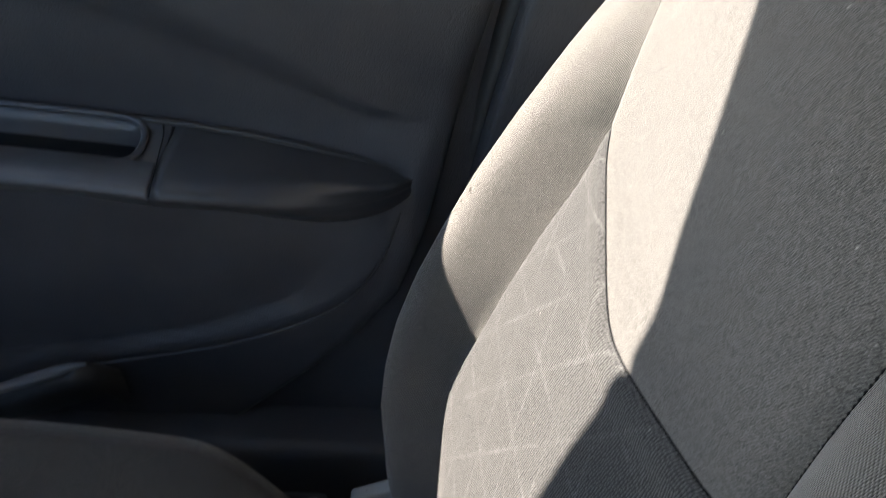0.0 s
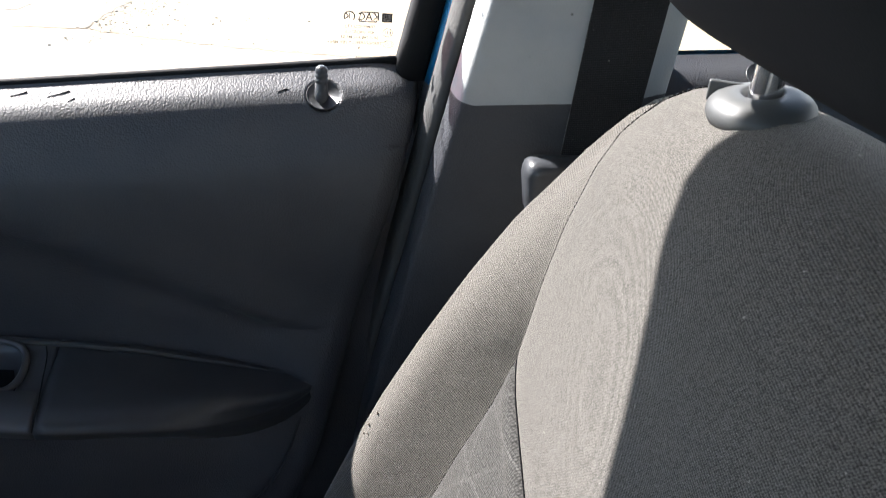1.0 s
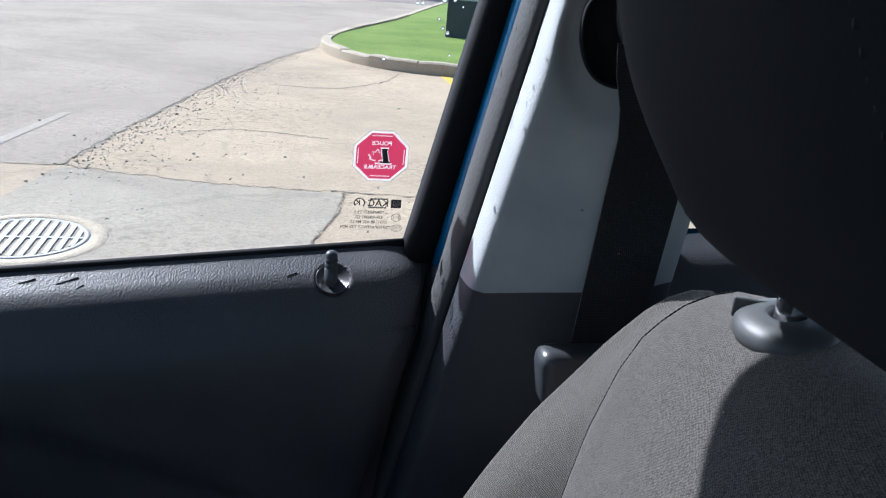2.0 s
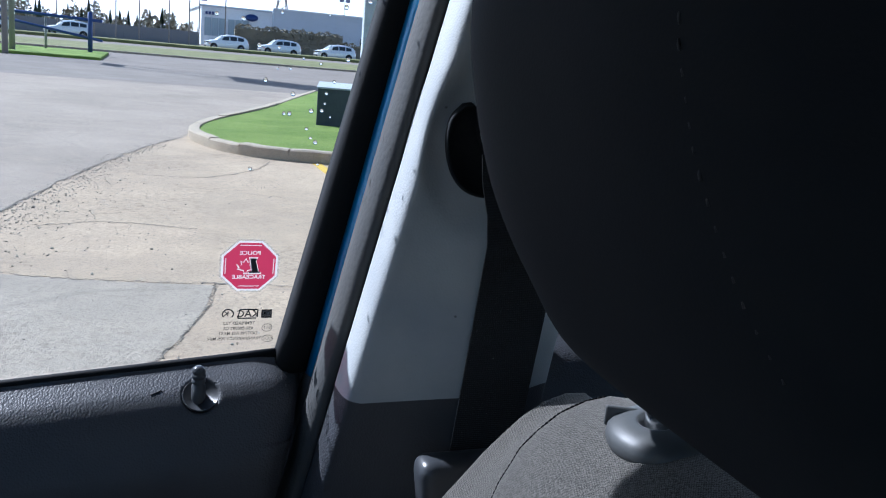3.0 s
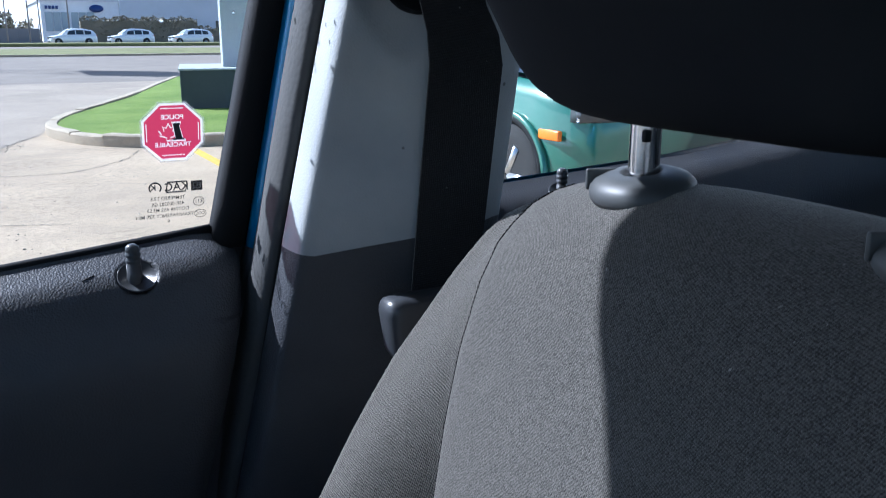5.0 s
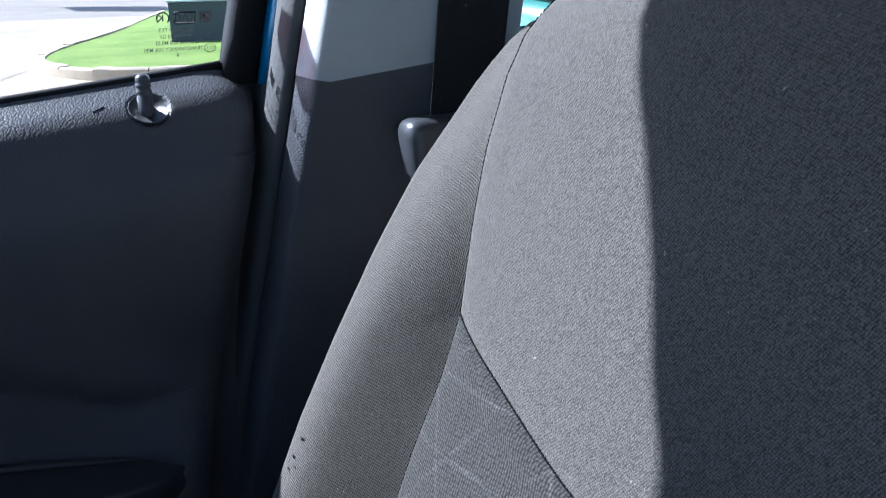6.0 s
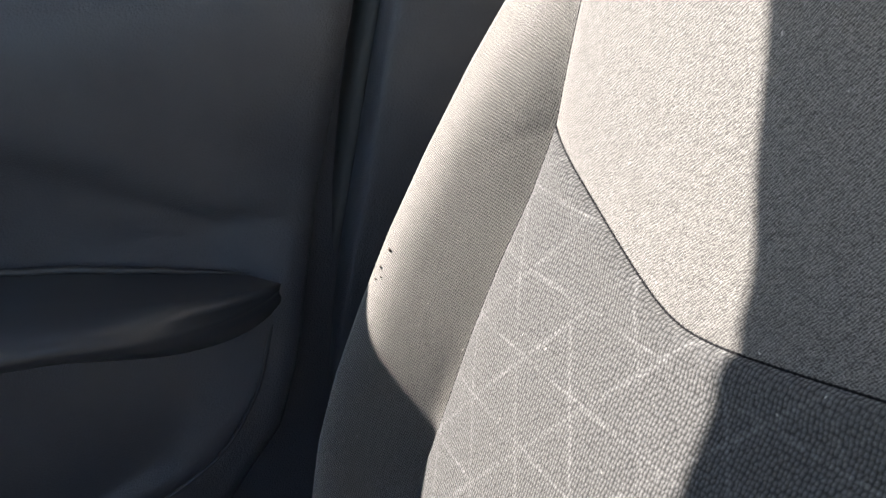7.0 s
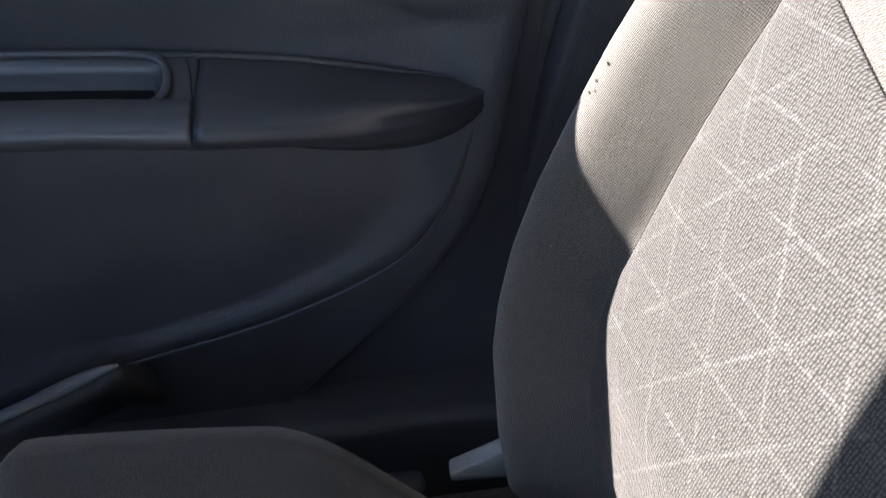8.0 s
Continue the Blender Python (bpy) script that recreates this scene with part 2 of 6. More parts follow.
def tube(points, radius, sides=8, flat=1.0, taper=None):
    """A closed tube along points; flat squeezes it along its second axis."""
    pts = [Vector(p) for p in points]
    rows = []
    for i, p in enumerate(pts):
        d = (pts[min(i + 1, len(pts) - 1)] - pts[max(i - 1, 0)]).normalized()
        a = d.cross(Vector((0, 0, 1)))
        a = (a if a.length > 1e-3 else d.cross(Vector((1, 0, 0)))).normalized()
        b = d.cross(a)
        r = radius * (taper[i] if taper else 1)
        rows.append([p + a * r * math.cos(q) + b * r * flat * math.sin(q) for q in (2 * math.pi * k / sides for k in range(sides))])
    return grid(rows, closed_u=True, caps=True)


def box(x0, x1, y0, y1, z0, z1, bevel=0.0, seg=2):
    bm = bmesh.new()
    m = Matrix.LocRotScale(((x0 + x1) / 2, (y0 + y1) / 2, (z0 + z1) / 2), None, (x1 - x0, y1 - y0, z1 - z0))
    bmesh.ops.create_cube(bm, size=1.0, matrix=m)
    if bevel:
        bmesh.ops.bevel(bm, geom=bm.edges[:], offset=bevel, segments=seg, affect="EDGES", profile=0.6)
    return bm


def lathe(profile, centre, axis="z", n=24, squash=1.0):
    """A turned body: profile of (radius, height) from bottom to top."""
    rows = []
    for r, h in profile:
        row = []
        for k in range(n):
            q = 2 * math.pi * k / n
            c, s = r * math.cos(q), r * math.sin(q) * squash
            row.append(Vector(centre) + Vector({"z": (c, s, h), "x": (h, c, s), "y": (c, h, s)}[axis]))
        rows.append(row)
    return grid(rows, closed_u=True, caps=True)


def lerp(v, xs, ys):
    return float(np.interp(v, xs, ys))


def smooth_line(points, n):
    """n points along a Catmull-Rom curve."""
    p = [Vector(q) for q in points]
    p = [2 * p[0] - p[1], *p, 2 * p[-1] - p[-2]]
    out = []
    for i in range(n):
        s = i / (n - 1) * (len(p) - 3)
        k = min(int(s), len(p) - 4)
        t = s - k
        a, b, c, d = p[k : k + 4]
        out.append(0.5 * (2 * b + (c - a) * t + (2 * a - 5 * b + 4 * c - d) * t * t + (3 * b - a - 3 * c + d) * t**3))
    return out


def even(points, step):
    """Points at even distances along a line."""
    p = [Vector(q) for q in points]
    run = [0.0]
    for a, b in zip(p, p[1:]):
        run.append(run[-1] + (b - a).length)
    at = np.arange(0, run[-1], step)
    return [Vector(q) for q in zip(*(np.interp(at, run, [v[k] for v in p]) for k in range(3)))]


def join(bms):
    """Several bmeshes as one."""
    out = bmesh.new()
    for b in bms:
        me = bpy.data.meshes.new("tmp")
        b.to_mesh(me)
        b.free()
        out.from_mesh(me)
        bpy.data.meshes.remove(me)
    return out


def plate(outline, thick, normal):
    """A flat plate of a given outline (list of points), with thickness along normal."""
    bm = bmesh.new()
    nv = Vector(normal) * thick
    a = [bm.verts.new(Vector(p)) for p in outline]
    b = [bm.verts.new(Vector(p) + nv) for p in outline]
    bm.faces.new(a)
    bm.faces.new(b[::-1])
    for i in range(len(a)):
        j = (i + 1) % len(a)
        bm.faces.new((a[i], a[j], b[j], b[i]))
    return bm

# ---- the car's own shell ----
LOT = -0.28            # height of the parking lot; heights in the car count from the door sill, at 1.0


def sill_z(x):
    return 0.996 + 0.095 * x


def glass_y(z):
    return 0.628 - 0.2 * (z - 1.0)


door = thing("front_passenger_door", "black plastic inner door panel, blue outer skin, closed", "car door", at=(0, 0.6, 0.7))


def under(ob, parent):
    """Parent without moving."""
    ob.parent = parent
    ob.matrix_parent_inverse = parent.matrix_world.inverted()
    return ob


def hung(name, bm, material, parent, label="", smooth=True):
    return under(part(name, bm, material, None, label, smooth), parent)


def door_edge(z):
    """Where the inner door panel ends towards the rear."""
    return lerp(z, (0.30, 0.42, 0.48, 0.55, 0.62, 0.70, 0.80, 0.90, 1.0), (-0.25, -0.12, -0.065, -0.02, 0.002, 0.020, 0.041, 0.064, 0.082))


# inner panel: rows down the door, from the glass to the bottom
DOOR_SECTION = ((0.624, -0.0035), (0.620, -0.0065), (0.612, -0.0110), (0.603, -0.0165), (0.595, -0.0245), (0.588, -0.0360), (0.581, -0.051), (0.574, -0.070),
                (0.573, -0.10), (0.577, -0.13), (0.582, -0.16), (0.588, -0.19), (0.593, -0.22), (0.596, -0.25), (0.594, -0.27), (0.590, -0.30), (0.585, -0.34),
                (0.583, -0.38), (0.582, -0.42), (0.583, -0.46), (0.586, -0.50), (0.590, -0.54), (0.595, -0.60), (0.602, -0.68))


def step(v):
    v = max(0.0, min(1.0, v))
    return v * v * (3 - 2 * v)


# finer rows on the ledge, and finer columns round the lock knob
LEDGE = [(p.y, p.z) for p in smooth_line([(0, y, d) for y, d in DOOR_SECTION[:9]], 46)][:-1]
for (y0, d0), (y1, d1) in zip(DOOR_SECTION[8:], DOOR_SECTION[9:]):
    n = 5 if d1 < -0.24 else 2
    LEDGE += [(y0 + (y1 - y0) * k / n, d0 + (d1 - d0) * k / n) for k in range(n)]
LEDGE.append(DOOR_SECTION[-1])
SPREAD = [*np.linspace(0, 0.885, 120, endpoint=False), *np.linspace(0.885, 0.942, 30, endpoint=False), *np.linspace(0.942, 1.0, 12)]
COLUMNS = len(SPREAD) - 1
CUP = Vector((0.002, 0.6000, 0.9762))          # mouth of the lock knob's cup
CUP_UP = Vector((0.0, -0.64, 0.768))
rows = []
for y, dz in LEDGE:
    row = []
    for s in SPREAD:
        x1 = door_edge(1.0 + dz)
        x = -0.85 + (x1 + 0.85) * s
        z = (sill_z(x) if dz > -0.08 else 1.0 + lerp(dz, (-0.2, -0.08), (0.06, 0.095)) * min(0.06, x)) + dz
        end = max(0.0, (x - x1 + 0.045) / 0.045)
        z -= 0.008 * end**2 * (1 if -0.06 < dz < -0.001 else 0)
        # styling crease that sweeps down towards the rear, and the hollow under the armrest
        line = lerp(x, (-0.6, -0.33, -0.22, -0.13, -0.05), (0.93, 0.885, 0.855, 0.815, 0.77))
        crease = 0.012 * step((line - z) / 0.022) * (1 if dz < -0.05 else 0) * step((0.0 - x) / 0.06)
        rim = lerp(z, (0.40, 0.437, 0.475, 0.528, 0.586, 0.65, 0.70), (-0.50, -0.35, -0.204, -0.092, -0.043, -0.020, -0.008))
        hollow = 0.012 * step((rim - x) / 0.05) if z < 0.70 else 0.0
        spot = Vector((x, y + crease + hollow + 0.010 * max(0.0, (s - 0.975) / 0.025) ** 2, z))
        off = spot - CUP
        off -= CUP_UP * off.dot(CUP_UP)
        if dz > -0.06 and off.length < 0.0145:
            spot -= CUP_UP * 0.011 * step((0.0145 - off.length) / 0.0045)
        row.append(tuple(spot))
    rows.append(row)
rows = [[r[i] for r in rows] for i in range(COLUMNS + 1)]
rows.append([(q[0] + 0.006, q[1] + 0.03, q[2]) for q in rows[-1]])
hung("inner_panel", grid(rows), BLACK, door)
hung("edge_flange", box(-0.45, 0.093, 0.630, 0.636, 0.20, 0.940), BLACK, door, "black door edge", False)
hung("edge_flange", box(0.055, 0.093, 0.630, 0.636, 0.942, 0.990), BLACK, door, "black door edge", False)

rim_line = smooth_line([(-0.46, 0.588, 0.409), (-0.35, 0.5865, 0.437), (-0.204, 0.5845, 0.475), (-0.092, 0.5835, 0.528), (-0.043, 0.585, 0.586), (-0.020, 0.588, 0.65), (-0.010, 0.592, 0.69)], 60)
hung("panel_bead", tube([(p.x, p.y + 0.0005, p.z) for p in rim_line], 0.0018, 8), BLACK_SMOOTH, door, "thin moulded bead round the panel's hollow")

# outer skin and the door's thickness below the glass
rows = []
for x in np.linspace(-0.85, 0.075, 12):
    rows.append([(x, 0.640, sill_z(x) - 0.020), (x, 0.66, sill_z(x) - 0.022), (x, 0.69, sill_z(x) - 0.05), (x, 0.735, 0.85), (x, 0.75, 0.6), (x, 0.73, 0.25), (x, 0.62, 0.2)])
hung("outer_skin", grid(rows), BLUE_PAINT, door)

# rubber lip along the glass
lip = [(x, 0.6280, sill_z(x) - 0.0035) for x in np.linspace(-0.85, 0.062, 30)]
hung("glass_seal", tube(lip, 0.0042, 8), DEEP_BLACK, door, "thin black rubber lip")


def frame_line(z):
    """Rear edge of the door glass."""
    return 0.062 + 0.185 * (z - 1.0)


# window frame: the rear post, the roof rail and the sloping front pillar
TOP = [(-0.85, 0.99), (-0.62, 1.085), (-0.46, 1.195), (-0.34, 1.286), (-0.274, 1.334), (-0.24, 1.360), (-0.20, 1.387), (-0.155, 1.412), (-0.11, 1.425), (-0.05, 1.43), (0.0, 1.432), (0.14, 1.434)]
zs = np.linspace(0.985, 1.434, 14)
rows = []
for z in zs:
    x, y = frame_line(z), glass_y(z)
    rows.append([(x, y + 0.004, z), (x + 0.001, y - 0.010, z), (x + 0.006, y - 0.016, z), (x + 0.022, y - 0.017, z), (x + 0.027, y - 0.012, z), (x + 0.028, y + 0.02, z)])
hung("window_post", grid(rows, closed_u=True, caps=True), DEEP_BLACK, door, "black window frame post")
rail = smooth_line([(x, glass_y(z), z) for x, z in TOP], 40)
rows = []
for p in rail:
    rows.append([(p.x, p.y + 0.012, p.z - 0.002), (p.x, p.y - 0.014, p.z - 0.003), (p.x, p.y - 0.022, p.z + 0.012), (p.x, p.y - 0.02, p.z + 0.03), (p.x, p.y + 0.015, p.z + 0.035)])
hung("window_rail", grid(rows, closed_u=True, caps=True), BLACK_SMOOTH, door, "black window frame along the roof")

# glass
rows = []
for z0 in np.linspace(0.0, 1.0, 12):
    row = []
    for x in np.linspace(-0.8, 0.140, 24):
        top = lerp(x, [p[0] for p in TOP], [p[1] for p in TOP])
        bot = sill_z(x) - 0.006
        z = bot + (top - bot) * z0
        row.append((-0.8 + (x + 0.8) * (frame_line(z) + 0.802) / 0.94, glass_y(z) + 0.002, z))
    rows.append(row)
glass = hung("window_glass", grid(rows), GLASS, door, "clear side window glass")
glass.visible_shadow = False

# lock knob in its cup
hung("lock_knob", lathe([(0.0055, -0.012), (0.0052, 0.012), (0.0043, 0.0125), (0.0053, 0.0145), (0.0053, 0.0165), (0.0044, 0.017), (0.0054, 0.0185), (0.0055, 0.0205), (0.0046, 0.021), (0.0052, 0.0225), (0.0046, 0.0255), (0.0025, 0.0272), (0.0003, 0.0275)], (0.0, 0.600, 0.9725), n=16), BLACK_SMOOTH, door, "ridged black lock knob")
cup_bm = lathe([(0.0052, -0.0095), (0.0080, -0.0088), (0.0104, -0.0062), (0.0120, -0.0026), (0.0131, -0.0006), (0.0139, -0.0002), (0.0143, -0.0012)], (0, 0, 0), n=32)
bmesh.ops.transform(cup_bm, matrix=pose(*CUP, 38, 0, 0), verts=cup_bm.verts)
hung("lock_bezel", cup_bm, BLACK_SMOOTH, door, "round black lock cup")
for x0, y0, ln, dx in ((-0.212, 0.611, 0.018, 0.9), (-0.196, 0.606, 0.010, 0.5), (-0.240, 0.614, 0.012, 1.0), (-0.035, 0.603, 0.009, 0.9)):
    z0 = sill_z(x0) + lerp(y0, (0.595, 0.603, 0.612, 0.620), (-0.0245, -0.0165, -0.011, -0.0065)) + 0.0002
    z1 = z0 + lerp(y0 + ln * 0.25, (0.595, 0.603, 0.612, 0.620), (-0.0245, -0.0165, -0.011, -0.0065)) - lerp(y0, (0.595, 0.603, 0.612, 0.620), (-0.0245, -0.0165, -0.011, -0.0065)) + 0.095 * ln * dx
    hung("scratch", tube([(x0, y0, z0), (x0 + ln * dx, y0 + ln * 0.25, z1)], 0.0007, 5, taper=[0.6, 1.0]), DEEP_BLACK, door, "short dark scratch")

# armrest behind the pull handle
def arm_row(x, w):
    """A section across the armrest; w shrinks it into the panel."""
    zc = lerp(x, (-0.6, -0.35, -0.29, -0.23, -0.167, -0.105, -0.047, 0.01), (0.772, 0.752, 0.747, 0.741, 0.734, 0.721, 0.708, 0.695))
    zb = lerp(x, (-0.6, -0.30, -0.17, -0.11, 0.0), (0.745, 0.727, 0.711, 0.698, 0.680))
    yf = 0.498 + 0.040 * max(0.0, (x + 0.2285) / 0.2285) ** 1.3
    y = lambda v: 0.606 + (v - 0.606) * w
    k = zc - zb
    return [(x, y(0.606), zc), (x, y(0.585), zc - 0.004), (x, y(0.55), zc - 0.20 * k), (x, y(0.525), zc - 0.32 * k), (x, y(yf + 0.008), zc - 0.5 * k),
            (x, y(yf), zc - 0.72 * k), (x, y(yf + 0.004), zb), (x, y(yf + 0.006), zb - 0.006), (x, y(0.53), zb - 0.018), (x, y(0.575), zb - 0.03), (x, y(0.606), zb - 0.035)]


rows = []
for x in np.linspace(-0.2285, 0.0, 24):
    t = (x + 0.2285) / 0.2285
    w = max(0.004, 1 - t**3.2) ** 0.6
    row = arm_row(x, w)
    close = max(0.0, 1 - max(0.0, (t - 0.55) / 0.45) ** 2.6)       # the end rounds off like a boat's bow
    zc = row[0][2] - 0.006 * (1 - close)
    rows.append([(p[0], p[1], zc + (p[2] - zc) * (0.10 + 0.90 * close**0.55)) for p in row])
hung("armrest", grid(rows, caps=True), BLACK_SMOOTH, door, "black moulded armrest")

ridge = [(x, 0.5985 - 0.002 * (x > -0.2), arm_row(x, 1.0)[0][2] + 0.0005) for x in np.linspace(-0.66, -0.03, 40)]
hung("armrest_ridge", tube(ridge, 0.0026, 8, taper=[1.0] * 34 + [0.95, 0.85, 0.7, 0.5, 0.3, 0.1]), MID_GREY, door, "narrow ridge along the armrest")

# pull handle with its long pocket
rows = []
for x in [*np.linspace(-0.70, -0.30, 16), -0.285, -0.275, -0.268, -0.262, -0.257, -0.252, -0.245, -0.238, -0.233, -0.2305]:
    base = arm_row(x, 1.0)
    deep = max(0.0, min(1.0, (-0.252 - x) / 0.016))
    deep = deep * deep * (3 - 2 * deep)
    zt = base[0][2]
    rows.append([base[0], (x, 0.599, zt - 0.001), (x, 0.596, zt - 0.003 - 0.012 * deep), (x, 0.592, zt - 0.005 - 0.038 * deep), (x, 0.572, zt - 0.010 - 0.041 * deep),
                 (x, 0.550, zt - 0.014 - 0.032 * deep), (x, 0.543, zt - 0.015 - 0.014 * deep), (x, 0.536, base[3][2] + 0.002), *base[4:9], *[(p[0], p[1], p[2] - 0.012 * deep) for p in base[9:]]])
hung("pull_handle", grid(rows, caps=True), SATIN, door, "black pull handle with a long pocket")
# near-black sheet in the recess: the deep pocket's shade, put into colour
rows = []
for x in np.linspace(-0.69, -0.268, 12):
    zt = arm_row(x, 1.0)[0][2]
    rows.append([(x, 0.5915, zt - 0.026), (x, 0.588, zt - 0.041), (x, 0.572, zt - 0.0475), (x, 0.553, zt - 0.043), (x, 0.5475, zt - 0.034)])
hung("pocket_shade", grid(rows), DEEP_BLACK, door, "dark sheet that stands for shade in the handle pocket")

lip_line = []
for x, y, dz in [*((float(q), 0.5975, 0.0015) for q in np.linspace(-0.70, -0.285, 16)), (-0.270, 0.5965, 0.001), (-0.259, 0.592, -0.001), (-0.253, 0.583, -0.004), (-0.2515, 0.570, -0.008), (-0.254, 0.556, -0.0115), (-0.262, 0.5455, -0.0135), (-0.276, 0.541, -0.0135), *((float(q), 0.540, -0.0135) for q in np.linspace(-0.30, -0.70, 16))]:
    lip_line.append((x, y, arm_row(x, 1.0)[0][2] + dz))
hung("handle_rim", tube(smooth_line(lip_line, 110), 0.0032, 10), SATIN, door, "satin black rim round the handle pocket")
joint = [(-0.2425 + 0.0145 * k / 5 + 0.0055 * math.sin(math.pi * k / 5), *arm_row(-0.2297, 1.0)[k][1:]) for k in range(6)]
hung("handle_joint", tube([(x, y - 0.0006, z + 0.0006) for x, y, z in smooth_line(joint, 24)], 0.0006, 6), DEEP_BLACK, door, "dark joint between handle and armrest")

# map pocket low on the door
rows = []
for x in np.linspace(-0.80, -0.332, 48):
    f = step((-0.332 - x) / 0.03)
    zt = lerp(x, (-0.8, -0.471, -0.419, -0.367, -0.345, -0.332), (0.300, 0.422, 0.444, 0.467, 0.471, 0.466)) - 0.085 * (1 - f)
    rows.append([(x, 0.625, zt - 0.05), (x, 0.625 - 0.052 * f, zt - 0.038), (x, 0.625 - 0.062 * f, zt - 0.012), (x, 0.625 - 0.067 * f, zt), (x, 0.625 - 0.074 * f, zt - 0.004), (x, 0.625 - 0.082 * f, zt - 0.012),
                 (x, 0.625 - 0.078 * f, zt - 0.03), (x, 0.625 - 0.02 * f, zt - 0.10), (x, 0.625, zt - 0.12)])
pocket = hung("map_pocket", grid(rows, caps=True), MID_GREY, door, "black moulded door pocket")
# lip along the pocket's top, its reflection painted as pale grey
rim = [(float(x), 0.551, float(lerp(x, (-0.8, -0.471, -0.419, -0.367, -0.352), (0.300, 0.422, 0.444, 0.467, 0.470)))) for x in np.linspace(-0.79, -0.352, 26)]
hung("pocket_lip", tube(rim, 0.0062, 10, taper=[1.0] * 21 + [1.15, 1.2, 1.15, 0.8, 0.3]), LIP_SHEEN, pocket, "grey lip of the pocket with its sheen put into the colour")

# ---- pillar behind the door ----
def lean(p, z):
    """A plan point of the pillar at sill height, moved to height z."""
    return (p[0] + lerp(p[0], (0.12, 0.20), (0.155, 0.0)) * (z - 1.0), p[1] - 0.215 * (z - 1.0), z)


pillar = thing("pillar_trim", "pale grey upper and black lower pillar cover", "pillar trim", at=(0.15, 0.55, 0.7))
PLAN = [(0.101, 0.566), (0.0985, 0.560), (0.0988, 0.548), (0.1000, 0.538), (0.1025, 0.5315), (0.1070, 0.5285), (0.116, 0.5262), (0.14, 0.519), (0.175, 0.508), (0.200, 0.498), (0.210, 0.4955), (0.219, 0.4970), (0.232, 0.500), (0.244, 0.504), (0.249, 0.510), (0.252, 0.53)]


def pillar_seam(x):
    """The seam between the two covers rises towards the rear."""
    return lerp(x, (0.098, 0.112, 0.175, 0.24), (0.999, 0.9965, 1.0065, 1.018))


POCKET = Vector((0.166, 0.0, 1.187))        # middle of the belt's pocket, in x and z


def pillar_rows(top, n, out, low=None):
    """Sections of a cover from its seam up to top, or down to low."""
    rows = []
    for k in np.linspace(0, 1, n):
        row = []
        for p in PLAN_FINE:
            z0 = pillar_seam(p[0])
            z = z0 - 0.003 + (top - z0) * k if low is None else z0 + 0.003 + (low - z0) * k
            q = lean(p, z)
            a = math.hypot((q[0] - POCKET.x - 0.12 * (POCKET.z - z)) / 0.034, (z - POCKET.z) / 0.052)
            dish = 0.011 * step((1.25 - a) / 0.55) if low is None else 0.0
            row.append((q[0] - out * 0.6, q[1] - out + dish, z))
        rows.append(row)
    return rows


PLAN_FINE = [(p.x, p.y) for p in smooth_line([(x, y, 0) for x, y in PLAN], 64)]
hung("upper_cover", grid(pillar_rows(1.46, 90, 0.0)), PALE, pillar, "pale grey pillar cover")
hung("lower_cover", grid(pillar_rows(0, 14, -0.0012, 0.30)), BLACK, pillar, "black grained pillar cover")
# body flange, seal and blue strip ahead of the cover
rows = []
for z in np.linspace(1.46, 0.55, 18):
    row = []
    for p in [(0.098, 0.604), (0.0925, 0.601), (0.0885, 0.594), (0.0885, 0.580), (0.0915, 0.569), (0.0960, 0.5635), (0.103, 0.566), (0.106, 0.60)]:
        row.append(lean(p, z))
    rows.append(row)
hung("door_seal", grid(rows, closed_u=True, caps=True), RUBBER, pillar, "grey rubber door seal")
rows = []
for z in np.linspace(1.46, 0.985, 12):
    row = []
    for p in [(0.120, 0.640), (0.100, 0.632), (0.0895, 0.622), (0.0875, 0.612), (0.0895, 0.603), (0.096, 0.598), (0.120, 0.598)]:
        row.append(lean(p, z))
    rows.append(row)
hung("body_flange", grid(rows, closed_u=True, caps=True), BLUE_PAINT, pillar, "blue painted body edge")

rows = []
for z in np.linspace(0.985, 0.35, 14):
    rows.append([lean(p, z) for p in [(0.120, 0.640), (0.100, 0.632), (0.0895, 0.622), (0.0875, 0.612), (0.0895, 0.603), (0.096, 0.598), (0.120, 0.598)]])
hung("lower_flange", grid(rows, closed_u=True, caps=True), BLACK_SMOOTH, pillar, "black lower body edge")

rows = []
for z in np.linspace(1.46, 0.2, 12):
    rows.append([lean(p, z) for p in [(0.118, 0.606), (0.118, 0.66), (0.262, 0.66), (0.262, 0.538), (0.246, 0.538), (0.20, 0.57)]])
hung("post_core", grid(rows, closed_u=True, caps=True), DEEP_BLACK, pillar, "black pillar core", False)

# belt
belt = thing("seat_belt", "black seat belt hanging down the pale pillar", "seat belt", at=(0.2, 0.49, 0.8))
rows = []
for z in np.linspace(1.186, 0.40, 40):
    turn_in = step((z - 1.128) / 0.058)                 # near the top the belt twists into its slot
    c = (0.1985 - 0.016 * turn_in, 0.4955 - 0.2 * (z - 1.0) + 0.006 * turn_in, z)
    bow = 0.004 * math.sin((z - 0.4) * 3.8) * (1 - turn_in)
    dx, dy, tilt = 0.0225 - 0.004 * turn_in, -0.0082, 0.004 * turn_in
    rows.append([(c[0] - dx, c[1] - dy - bow, z + tilt * 0.6), (c[0] + dx, c[1] + dy - bow, z - tilt), (c[0] + dx, c[1] + dy - bow - 0.0014, z - tilt), (c[0] - dx, c[1] - dy - bow - 0.0014, z + tilt * 0.6)])
hung("webbing", grid(rows, closed_u=True, caps=True), WEBBING, belt, "black webbing", smooth=False)
